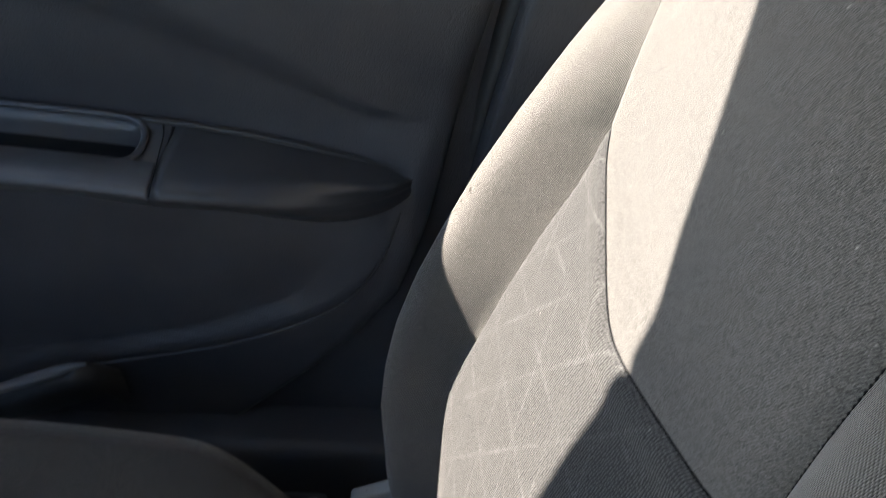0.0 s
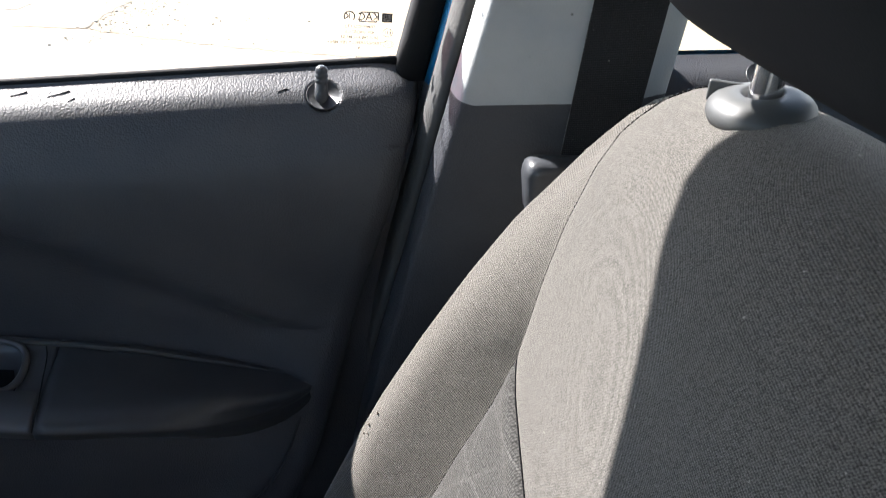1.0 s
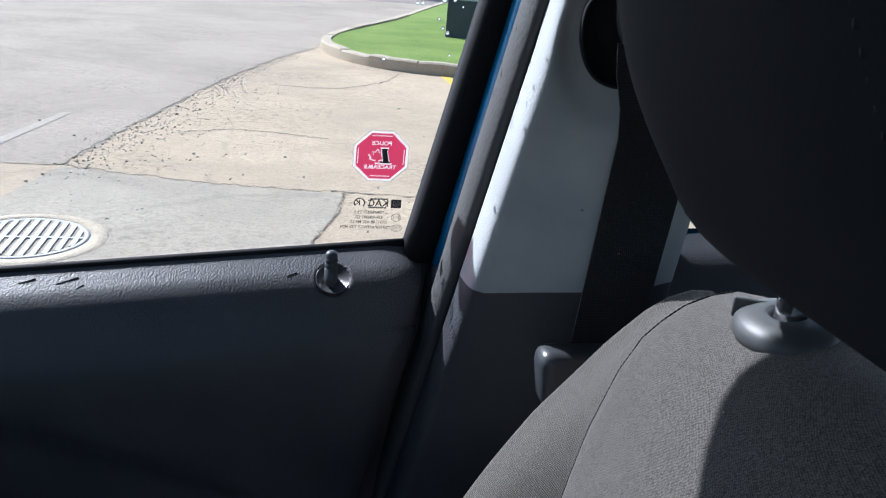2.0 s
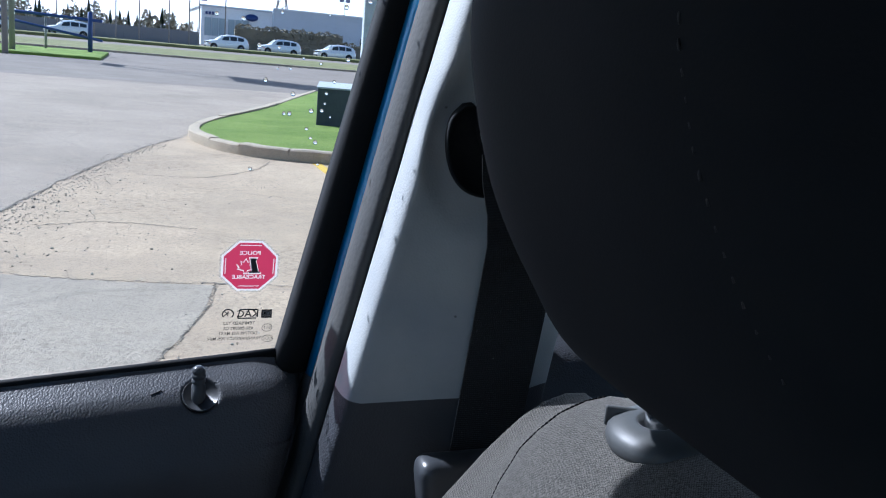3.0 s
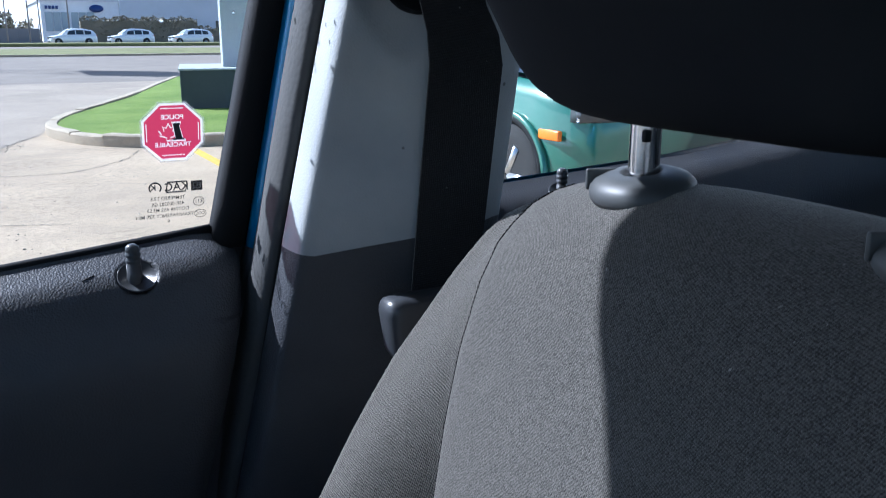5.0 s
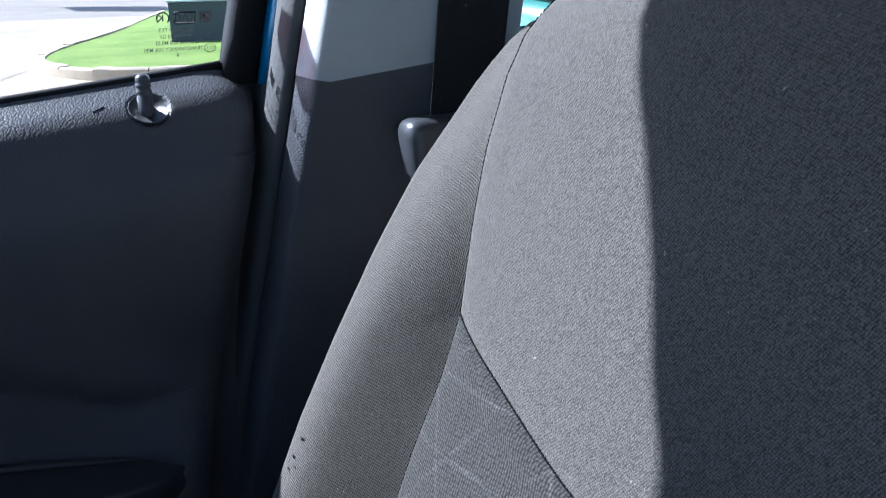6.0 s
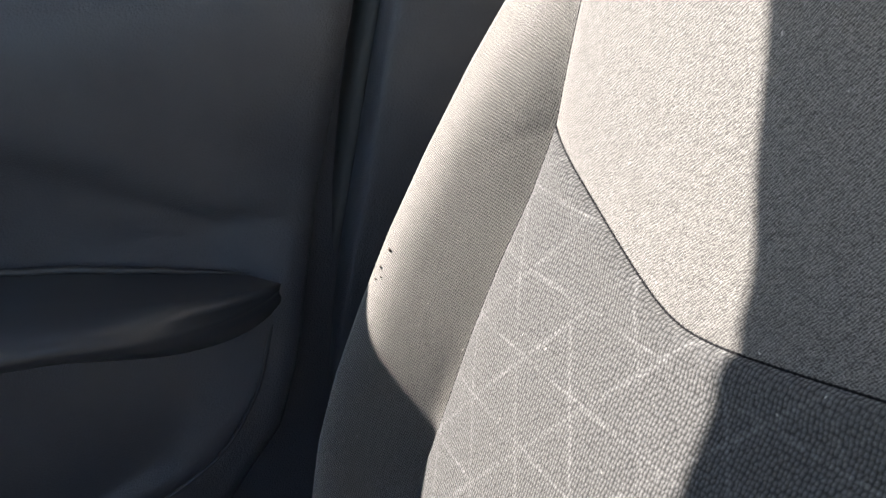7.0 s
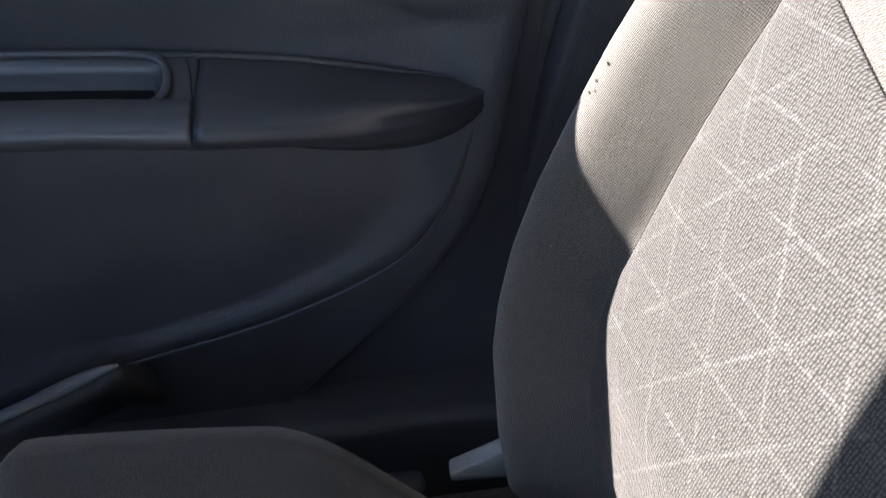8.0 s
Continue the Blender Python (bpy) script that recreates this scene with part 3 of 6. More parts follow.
# the slot: a kidney-shaped dark hollow in the dish of the pillar cover
rim = smooth_line([(0.148, 0, 1.226), (0.141, 0, 1.214), (0.141, 0, 1.192), (0.148, 0, 1.170), (0.160, 0, 1.156), (0.176, 0, 1.152), (0.186, 0, 1.160), (0.186, 0, 1.172), (0.172, 0, 1.184), (0.163, 0, 1.200), (0.159, 0, 1.218), (0.155, 0, 1.227), (0.148, 0, 1.226)], 48)[:-1]
rim = [Vector((0.166 + (p.x - 0.166) * 0.86, 0, 1.186 + (p.z - 1.186) * 0.80)) for p in rim]
mid_x, mid_z = 0.162, 1.188
rows = []
for size, deep in ((1.05, 0.002), (1.0, -0.0035), (0.95, -0.0025), (0.86, 0.006), (0.5, 0.010)):
    ring = []
    for p in rim:
        x, z = mid_x + (p.x - mid_x) * size, mid_z + (p.z - mid_z) * size
        ring.append((x, lerp(x, (0.12, 0.175, 0.21), (0.5255, 0.508, 0.4955)) - 0.215 * (z - 1.0) + 0.009 + deep, z))
    rows.append(ring)
hung("belt_slot", grid(rows, closed_u=True, caps=True), DEEP_BLACK, belt, "black kidney-shaped belt slot")
tongue = box(0.141, 0.228, 0.466, 0.494, 0.922, 0.972, 0.012, 5)
for v in tongue.verts:
    if v.co.x < 0.18:
        v.co.x += 0.45 * max(0.0, 0.943 - v.co.z)
hung("buckle_tongue", tongue, BLACK_SMOOTH, belt, "dark grey plastic belt tongue")

# ---- rear passenger door ----
rear_door = thing("rear_passenger_door", "black plastic rear door panel with its own lock knob", "car door", at=(0.7, 0.6, 0.7))
rows = []
for x in np.linspace(0.27, 1.25, 26):
    z = lerp(x, (0.27, 0.55, 0.72, 0.87, 1.25), (1.014, 1.029, 1.048, 1.069, 1.14))
    rows.append([(x, y, z + dz) for y, dz in DOOR_SECTION])
hung("inner_panel", grid(rows), BLACK, rear_door)
rows = []
for x in np.linspace(0.27, 1.25, 12):
    z = lerp(x, (0.27, 0.55, 0.72, 0.87, 1.25), (1.014, 1.029, 1.048, 1.069, 1.14))
    rows.append([(x, 0.640, z - 0.004), (x, 0.69, z - 0.03), (x, 0.74, 0.85), (x, 0.75, 0.5), (x, 0.70, 0.22)])
hung("outer_skin", grid(rows), BLUE_PAINT, rear_door)
rows = []
for x in np.linspace(0.275, 1.2, 12):
    z = lerp(x, (0.27, 0.55, 0.72, 0.87, 1.25), (1.014, 1.029, 1.048, 1.069, 1.14))
    rows.append([(x, glass_y(q) + 0.002, q) for q in np.linspace(z - 0.005, 1.43, 8)])
g2 = hung("window_glass", grid(rows), GLASS, rear_door, "clear side window glass")
g2.visible_shadow = False
for o in [c for c in door.children if c.name.startswith(("lock_knob", "lock_bezel"))]:
    c = o.copy()
    scene.collection.objects.link(c)
    c.matrix_world = Matrix.Translation((0.375, 0, 0.027)) @ o.matrix_world
    under(c, rear_door)
    c.matrix_basis = Matrix.Translation((0.375, 0, 0.027)) @ o.matrix_basis

# ---- roof, far side, floor ----
def shell(name, bm, material, label):
    ob = part(name, bm, material, None, "", True)
    return tagged(ob, label, "car body", "", "structure")


LINER = [(-0.85, 1.0), (-0.62, 1.09), (-0.46, 1.20), (-0.332, 1.293), (-0.286, 1.331), (-0.251, 1.354), (-0.225, 1.382), (-0.196, 1.400), (-0.151, 1.416), (-0.128, 1.424), (-0.108, 1.444), (-0.06, 1.452), (0.13, 1.454)]
rows = []
for x in [*np.linspace(-0.62, -0.36, 6), *np.linspace(-0.34, 0.0, 35), *np.linspace(0.06, 1.5, 20)]:
    row = []
    for y in np.linspace(-1.12, 0.585, 24):
        q = (y + 0.27) / 0.855
        edge = lerp(x, [p[0] for p in LINER], [p[1] for p in LINER]) - 0.02
        crown = 0.075 * (1 - q * q) if q > -1 else 0
        away = 1 - math.exp(-(0.585 - y) / 0.09)
        row.append((x, y, edge + 0.02 + crown + max(0.0, 1.39 - edge) * away))
    rows.append(row)
inner = grid(rows)
shell("ceiling", inner, HEADLINER, "pale grey cloth headliner of the car")
rows2 = [[(p[0], p[1] * 1.0, p[2] + 0.03) for p in r] for r in rows]
shell("roof_skin", grid(rows2), BLUE_PAINT, "blue painted car roof")
# rail that joins roof and passenger window frame
rows = []
for p in smooth_line([(x, glass_y(z), z) for x, z in [*TOP, (0.5, 1.434), (1.5, 1.42)]], 60):
    rows.append([(p.x, p.y - 0.018, p.z + 0.02), (p.x, p.y - 0.022, p.z + 0.05), (p.x, p.y - 0.01, p.z + 0.085), (p.x, p.y + 0.03, p.z + 0.07), (p.x, p.y + 0.035, p.z + 0.03), (p.x, p.y + 0.018, p.z + 0.02)])
shell("roof_rail", grid(rows, closed_u=True, caps=True), BLUE_PAINT, "blue painted roof rail over the doors")
shell("floor", box(-1.3, 1.5, -1.1, 0.66, 0.14, 0.20), CARPET, "black carpeted car floor")
shell("rocker", box(-0.9, 1.3, 0.56, 0.70, 0.16, 0.33, 0.02), BLACK, "black plastic door sill cover")
shell("wall_far_side", box(-1.0, 1.4, -1.16, -1.12, 0.2, 1.02), BLACK, "black far side door panels")
# added out of view: covers the lower far rear window to dim the cabin
shell("far_light_blocker", box(-0.15, 1.4, -1.16, -1.12, 1.022, 1.22), BLACK, "dark unseen panel added to keep light out at the far rear side")
shell("wall_far_post", box(0.10, 0.2, -1.14, -1.10, 1.1, 1.47), PALE, "pale far side pillar")
shell("wall_dash", box(-1.15, -0.72, -1.1, 0.60, 0.2, 0.93, 0.05), BLACK_SMOOTH, "black dashboard")
shell("windscreen", box(-0.66, -0.65, -1.1, 0.52, 0.90, 1.42), TINTED, "tinted windscreen glass")
shell("rear_window", box(1.30, 1.31, -1.1, 0.52, 1.12, 1.45), TINTED, "tinted rear window glass")
shell("wall_rear", box(1.25, 1.4, -1.1, 0.62, 0.2, 1.15, 0.04), HEAD_FABRIC, "dark rear seat backs")
shell("far_roof_rail", box(-0.6, 1.5, -1.16, -1.10, 1.42, 1.48), BLUE_PAINT, "blue painted roof rail")


# the rest of the car's body, round the cabin
rows = []
for x in np.linspace(-2.25, -1.0, 14):
    f = max(0.0, 1 - (x + 2.25) / 0.35)
    zt = lerp(x, (-2.25, -2.15, -1.9, -1.0), (0.55, 0.78, 0.85, 0.93))
    rows.append([(x, -0.27 + s * (0.98 - 0.16 * f * f), z) for s, z in ((-0.92, 0.10), (-1.0, 0.30), (-1.0, zt - 0.14), (-0.93, zt - 0.04), (-0.6, zt), (0.6, zt), (0.93, zt - 0.04), (1.0, zt - 0.14), (1.0, 0.30), (0.92, 0.10))])
shell("front_body", grid(rows, caps=True), BLUE_PAINT, "blue painted hood and front wings of the car")
rows = []
for x in np.linspace(1.28, 1.85, 8):
    zt = lerp(x, (1.28, 1.6, 1.8, 1.85), (1.12, 1.05, 0.95, 0.85))
    rows.append([(x, -0.27 + s * 0.97, z) for s, z in ((-0.92, 0.10), (-1.0, 0.30), (-1.0, zt - 0.14), (-0.93, zt - 0.04), (-0.6, zt), (0.6, zt), (0.93, zt - 0.04), (1.0, zt - 0.14), (1.0, 0.30), (0.92, 0.10))])
shell("rear_body", grid(rows, caps=True), BLUE_PAINT, "blue painted tail of the car")
for x in (-1.55, 1.32):
    for y in (0.60, -1.14):
        tyre = lathe([(0.19, -0.1), (0.27, -0.1), (0.30, -0.06), (0.30, 0.06), (0.27, 0.1), (0.19, 0.1)], (x, y, LOT + 0.30), "y", 24)
        shell("wheel", tyre, TYRE, "black tyre of the car")

# ---- passenger seat ----
YC = 0.221             # middle of the seat
D1, D2 = 0.150, 0.214  # from the middle to the seam and to the edge of the side bolster
CZ = (0.38, 0.45, 0.50, 0.57, 0.65, 0.70, 0.75, 0.80, 0.838, 0.877, 0.93, 0.974, 1.02, 1.045)
CX = (0.082, 0.053, 0.037, 0.025, 0.028, 0.046, 0.064, 0.084, 0.102, 0.116, 0.127, 0.137, 0.149, 0.160)
C_TOP = [(0.170, 1.0575), (0.183, 1.0680), (0.199, 1.0745), (0.217, 1.0770), (0.235, 1.074), (0.249, 1.060), (0.257, 1.02), (0.260, 0.85), (0.243, 0.65), (0.213, 0.38)]
RZ = (0.38, 0.45, 0.55, 0.60, 0.65, 0.70, 0.75, 0.80, 0.85, 0.90, 0.95, 1.0)
RX = (-0.012, -0.022, -0.028, -0.024, -0.015, 0.000, 0.020, 0.042, 0.068, 0.0965, 0.1275, 0.167)
R_TOP = [(0.178, 1.0115), (0.191, 1.0238), (0.206, 1.0338), (0.222, 1.0390), (0.236, 1.0385), (0.248, 1.022), (0.256, 0.975), (0.258, 0.84), (0.241, 0.64), (0.211, 0.38)]
N1, N2 = 40, 22        # rows below and above the insert's seam


def insert_z(d):
    return 0.838 + 0.040 * (math.hypot(d, 0.025) - 0.025) / (math.hypot(0.15, 0.025) - 0.025)


def column(d):
    """The side view outline of the backrest, d metres from its middle: points (x, z)."""
    a = abs(d)
    zk = insert_z(min(a, D1))
    zs = [*(0.38 + (zk - 0.38) * (1 - (1 - t) ** 1.6) for t in np.linspace(0, 1, N1, endpoint=False)), *np.linspace(zk, 1.045, N2)]
    c = [(lerp(z, CZ, CX), z) for z in zs] + C_TOP
    r = []
    for z in zs:
        zr = 0.38 + (z - 0.38) * (1.0 - 0.38) / (1.045 - 0.38)
        r.append((lerp(zr, RZ, RX), zr))
    r += R_TOP
    if a <= D1:
        out = []
        for i, (x, z) in enumerate(c):
            round_off = (0.001 + 0.003 * step((0.95 - z) / 0.09)) * max(0.0, (a - 0.11) / 0.04) ** 2
            dip = 0.0025 if a == D1 and i < N1 + N2 + 3 else 0.0
            groove = 0.002 if i == N1 and a < D1 else 0.0
            puff = -0.004 * math.sin(math.pi * min(1.0, (z - 0.38) / (zk - 0.38))) * (1 - (a / D1) ** 2) if i < N1 else 0.0
            puff -= 0.0030 * math.exp(-(((zk - z - 0.007) / 0.008) ** 2)) * step((D1 - a) / 0.02) if i < N1 else 0.0
            top = -0.016 * (a / D1) ** 2.5 * max(0.0, min(1.0, (z - 0.97) / 0.09)) if i < N1 + N2 + 7 else 0.0
            edge = 0.002 * max(0.0, (a - 0.135) / 0.015) ** 2 * max(0.0, min(1.0, (0.76 - z) / 0.10)) if i < N1 else 0.0
            back = 0.001 * (a / D1) ** 3 * max(0.0, min(1.0, (z - 0.98) / 0.05)) if i < N1 + N2 + 4 else 0.0
            out.append((x + dip + groove + puff + round_off + edge + back, z + top))
        return out
    w = min(1.0, (a - D1) / (D2 - D1))
    w = 1.42 * w if w < 0.5 else 1 - 0.29 * ((1 - w) / 0.5) ** 2.45
    pts = []
    w0 = w
    for i, ((x0, z0), (x1, z1)) in enumerate(zip(c, r)):
        w = w0
        top = -0.016 * max(0.0, min(1.0, (z0 - 0.97) / 0.09)) if i < N1 + N2 + 7 else 0.0
        dip = 0.004 * max(0.0, min(1.0, (0.76 - z0) / 0.10)) * (1 - w) if i < N1 else 0.0
        b = 0.001 * max(0.0, min(1.0, (z0 - 0.98) / 0.05)) * (1 - w) if i < N1 + N2 + 4 else 0.0
        deep = 0.004 + 0.003 * step((0.95 - z0) / 0.09)
        pts.append((x0 + deep + b + dip + (x1 - x0 - deep) * w, (z0 + top) + (z1 - z0 - top) * w))
    if a > D2:
        k = {0.2215: 0.90, 0.2255: 0.72, 0.2275: 0.40, 0.2265: 0.02}[round(a, 4)]
        pts = [(0.5 * (x + lerp(z, (0.38, 1.0), (0.14, 0.245))) + (k - 0.5) * (x - lerp(z, (0.38, 1.0), (0.14, 0.245))), min(z, z * 0.3 + (0.38 + (z - 0.38) * (0.86 + 0.14 * k)) * 0.7)) for x, z in pts]
    return pts


seat = thing("front_passenger_seat", "charcoal cloth car seat with patterned mesh insert", "car seat", at=(0.1, YC, 0.35))


def back_surface(ds, i0, i1):
    cols = [column(d) for d in ds]
    rows, uvs = [], []
    for i in range(i0, i1):
        rows.append([(c[i][0], YC + d - math.copysign(max(0.0, abs(d) - D1), d) * 0.12 * step((c[i][1] - 0.90) / 0.12), c[i][1]) for c, d in zip(cols, ds)])
    run = np.zeros((i1 - i0, len(ds)))
    for k in range(1, len(ds)):
        run[:, k] = run[:, k - 1] + [(Vector(rows[i][k]) - Vector(rows[i][k - 1])).length for i in range(i1 - i0)]
    fall = np.zeros((i1 - i0, len(ds)))
    for k in range(1, i1 - i0):
        fall[k] = fall[k - 1] + [(Vector(rows[k][j]) - Vector(rows[k - 1][j])).length for j in range(len(ds))]
    uvs = [[(float(np.mean(run[:, j]) + ds[0]), float(fall[i, j]) + 0.38) for j in range(len(ds))] for i in range(i1 - i0)]
    return grid(rows, uvs=uvs)


mid = [float(v) for v in np.linspace(-D1, D1, 41)]
mid[0], mid[-1] = -D1, D1
FRONT = N1 + N2 + len(C_TOP)
hung("lower_insert", back_surface(mid, 0, N1 + 1), MESH_FABRIC, seat, "mesh cloth insert with pale criss-cross lines")
hung("centre_panel", back_surface(mid, N1, FRONT - 4), PANEL_FABRIC, seat, "charcoal woven centre panel")
hung("back_cover", back_surface([-0.2265, -0.2275, -0.2255, -0.2215, -0.19, *mid[::4], 0.19, 0.2215, 0.2255, 0.2275, 0.2265], FRONT - 5, FRONT), HEAD_FABRIC, seat)
side = [D1, *[float(v) for v in np.linspace(D1 + 0.003, D2, 16)], 0.2215, 0.2255, 0.2275, 0.2265]
hung("side_bolster", back_surface(side, 0, FRONT - 4), FABRIC, seat, "charcoal woven side bolster beside the door")
hung("side_bolster", back_surface([-d for d in side[::-1]], 0, FRONT - 4), FABRIC, seat, "charcoal woven side bolster")
for s in (1, -1):
    c = column(s * D1)
    path = even(smooth_line([(x + 0.0003, YC + s * D1, z) for x, z in c[2 : N1 + N2 + 4]], 300), 0.001)
    stitches = [tube([path[k], path[k + 1], path[k + 2], path[k + 3]], 0.0009, 5, taper=[0.35, 1.0, 1.0, 0.35]) for k in range(0, len(path) - 4, 3)]
    hung("seam", join(stitches), STITCH, seat, "dark stitched seam")
line = []
for d in mid:
    x, z = column(d)[N1]
    line.append((x - 0.0004, YC + d, z))
line = even(smooth_line(line, 300), 0.001)
# real stitches, plus a thin dark tube for the shadow along the mesh edge
stitches = [tube(line[k : k + 4], 0.0007, 5, taper=[0.35, 1.0, 1.0, 0.35]) for k in range(0, len(line) - 4, 3)]
hung("insert_seam", join([tube(line, 0.0005, 6), *stitches]), STITCH, seat, "dark stitched seam")

# cushion
rows = []
for x in np.linspace(-0.47, 0.06, 36):
    f = (x + 0.47) / 0.53
    nose = 1 - max(0.0, 1 - f / 0.16) ** 2.2
    zt = 0.28 + (0.215 - 0.06 * f * f) * nose
    row = []
    for d, up in ((-0.235, -0.16), (-0.245, -0.06), (-0.235, 0.005), (-0.20, 0.035), (-0.165, 0.015), (-0.15, -0.004), (-0.07, 0.0), (0.0, 0.004), (0.07, 0.0), (0.14, -0.004), (0.155, 0.012), (0.185, 0.034), (0.215, 0.02), (0.232, -0.02), (0.236, -0.08), (0.23, -0.16)):
        rear = step((x + 0.21) / 0.19) if d > 0.145 else 0.0
        row.append((x, YC + d * (1 - 0.12 * f * f - 0.16 * rear), max(0.25, zt + up * nose - 0.085 * rear)))
    rows.append(row)
hung("cushion", grid(rows, caps=True), FABRIC, seat, "charcoal woven seat cushion")
hung("seat_base", box(-0.40, 0.06, YC - 0.20, YC + 0.20, 0.20, 0.34, 0.02), BLACK, seat, "black seat base")
hung("side_cover", box(-0.28, -0.085, YC + 0.222, YC + 0.250, 0.30, 0.375, 0.012), BLACK_SMOOTH, seat, "black plastic side cover")

# headrest
HEAD = [(0.205, 1.107), (0.182, 1.1055), (0.160, 1.1095), (0.143, 1.121), (0.126, 1.144), (0.110, 1.167), (0.096, 1.192), (0.085, 1.222), (0.077, 1.256), (0.078, 1.288), (0.090, 1.318), (0.115, 1.338), (0.15, 1.345), (0.19, 1.336), (0.217, 1.31), (0.232, 1.265), (0.236, 1.21), (0.234, 1.155), (0.225, 1.118)]
HC = (0.165, 1.225)
prof = smooth_line([(x, 0, z) for x, z in [*HEAD, HEAD[0]]], 64)[:-1]
ds = [float(v) for v in np.linspace(-1, 1, 33)]
rows = []
for s in ds:
    k = max(0.02, 1 - abs(s) ** 3.2) ** (1 / 2.6)
    kz = max(0.02, 1 - abs(s) ** 6.0) ** (1 / 3.2)
    rows.append([(HC[0] + (p.x - HC[0]) * k, YC + 0.134 * s, HC[1] + (p.z - HC[1]) * kz) for p in prof])
hung("headrest", grid(rows, closed_u=True, caps=True), HEAD_FABRIC, seat, "dark cloth headrest")
for y in (0.298, 0.139):
    hung("headrest_post", lathe([(0.0077, 1.06), (0.0077, 1.061), (0.0077, 1.10), (0.0077, 1.139), (0.0077, 1.14)], (0.203, y, 0), n=32), CHROME, seat, "chrome headrest post")
    dome = lathe([(0.0270, -0.0040), (0.0284, -0.0018), (0.0286, 0.0006), (0.0276, 0.0036), (0.0242, 0.0066), (0.0176, 0.0088), (0.0112, 0.0097), (0.0098, 0.0092), (0.0094, 0.006), (0.0092, 0.0)], (0, 0, 0), n=48)
    for v in dome.verts:
        far_out = max(0.0, (math.hypot(v.co.x, v.co.y) - 0.011) / 0.02)
        v.co.x *= 1 - 0.14 * far_out
    bmesh.ops.transform(dome, matrix=pose(0.203, y, 1.0705, 0, -9, 0), verts=dome.verts)
    hung("post_guide", dome, GUIDE_PLASTIC, seat, "dark grey oval post guide")
    tab = box(-0.011, 0.011, -0.0014, 0.0014, -0.010, 0.0008, 0.0013, 3)
    bmesh.ops.transform(tab, matrix=pose(0.195, y + 0.0180, 1.0785, 0, 0, -24), verts=tab.verts)
    hung("release_button", tab, GUIDE_PLASTIC, seat, "dark grey release button")
    if y > 0.2:
        hung("post_notch", box(0.1955, 0.1995, y - 0.0085, y - 0.0055, 1.095, 1.101, 0.001), DEEP_BLACK, seat, "dark locking notch")
# pale stitches on the headrest face
st = []
for i in range(25):
    z = 1.172 + i * 0.0063
    d = lerp(z, (1.172, 1.190, 1.208, 1.230, 1.255, 1.32), (-0.091, -0.085, -0.080, -0.0745, -0.071, -0.063))
    s = d / 0.134
    k = max(0.02, 1 - abs(s) ** 3.2) ** (1 / 2.6)
    kz = max(0.02, 1 - abs(s) ** 6.0) ** (1 / 3.2)
    zp = HC[1] + (z - HC[1]) / kz
    x = HC[0] + (lerp(zp, [q[1] for q in HEAD[1:10]], [q[0] for q in HEAD[1:10]]) - HC[0]) * k
    st.append(tube([(x - 0.0004, YC + d, z), (x - 0.0007, YC + d + 0.0004, z + 0.0014), (x - 0.0005, YC + d + 0.0008, z + 0.0028)], 0.00045, 5))
hung("stitching", join(st), PALE_STITCH, seat, "pale stitches")

# small pale grey wedge, thicker towards the rear, low at the seat's side
pale_wedge = box(-0.062, -0.006, 0.452, 0.470, 0.366, 0.410, 0.004, 2)
for v in pale_wedge.verts:
    f = (v.co.x + 0.062) / 0.056
    v.co.z = 0.374 + 0.010 * f + (v.co.z - 0.388) * (0.22 + 0.78 * f)
hung("seat_side_wedge", pale_wedge, PALE, seat, "small pale grey wedge low at the seat's side")
SPOT = mat("brown_stain", (0.062, 0.050, 0.038), 0.95, 0, 0.1)
for y, dz, r in ((0.4245, 0.0, 0.0017), (0.4265, -0.012, 0.0012), (0.4225, -0.017, 0.0008), (0.4270, -0.020, 0.0010)):
    pts = column(y - YC if y - YC <= D2 else D2)
    x = min(lerp(0.790 + dz, [q[1] for q in pts[:N1 + N2]], [q[0] for q in pts[:N1 + N2]]), 0.2)
    hung("stain", lathe([(0.0002, -0.0005), (r * 0.6, -0.0004), (r * 0.9, 0.0), (r * 0.6, 0.0004), (0.0002, 0.0006)], (x, y, 0.792 + dz), "x", 10), SPOT, seat, "small brown stain")

# ---- stickers on the glass ----
def on_glass(u, v, out=0.0):
    """A point on the inside of the door glass: u along the car, v height; out: towards the cabin."""
    return Vector((u, glass_y(v) - 0.0015 - out, v))


def film(name, color, tint, clear):
    """Thin printed cling film: tinted clear, with daylight scattered through it."""
    m = mat(name, color, 0.4)
    n = Nodes(m)
    tr = n.add("BsdfTranslucent", Color=(*color, 1))
    mx = n.add("MixShader", Fac=0.6)
    see = n.add("BsdfTransparent", Color=(*tint, 1))
    mx2 = n.add("MixShader", Fac=clear)
    n.t.links.new(n.b.outputs[0], mx.inputs[1])
    n.t.links.new(tr.outputs[0], mx.inputs[2])
    n.t.links.new(mx.outputs[0], mx2.inputs[1])
    n.t.links.new(see.outputs[0], mx2.inputs[2])
    n.t.links.new(mx2.outputs[0], n.t.nodes["Material Output"].inputs[0])
    return m


MAGENTA = film("red_sticker", (0.35, 0.028, 0.068), (0.85, 0.10, 0.20), 0.10)
MARK_INK = film("printed_mark", (0.012, 0.012, 0.012), (0.2, 0.2, 0.2), 0.06)
MARGIN = film("clear_margin", (0.5, 0.5, 0.48), (0.93, 0.93, 0.92), 0.72)
WHITE = film("white_sticker", (0.55, 0.53, 0.53), (0.95, 0.93, 0.93), 0.12)
INK = mat("dark_ink", (0.03, 0.035, 0.05), 0.5)
ETCH = film("etched_marking", (0.03, 0.03, 0.03), (0.4, 0.4, 0.4), 0.4)


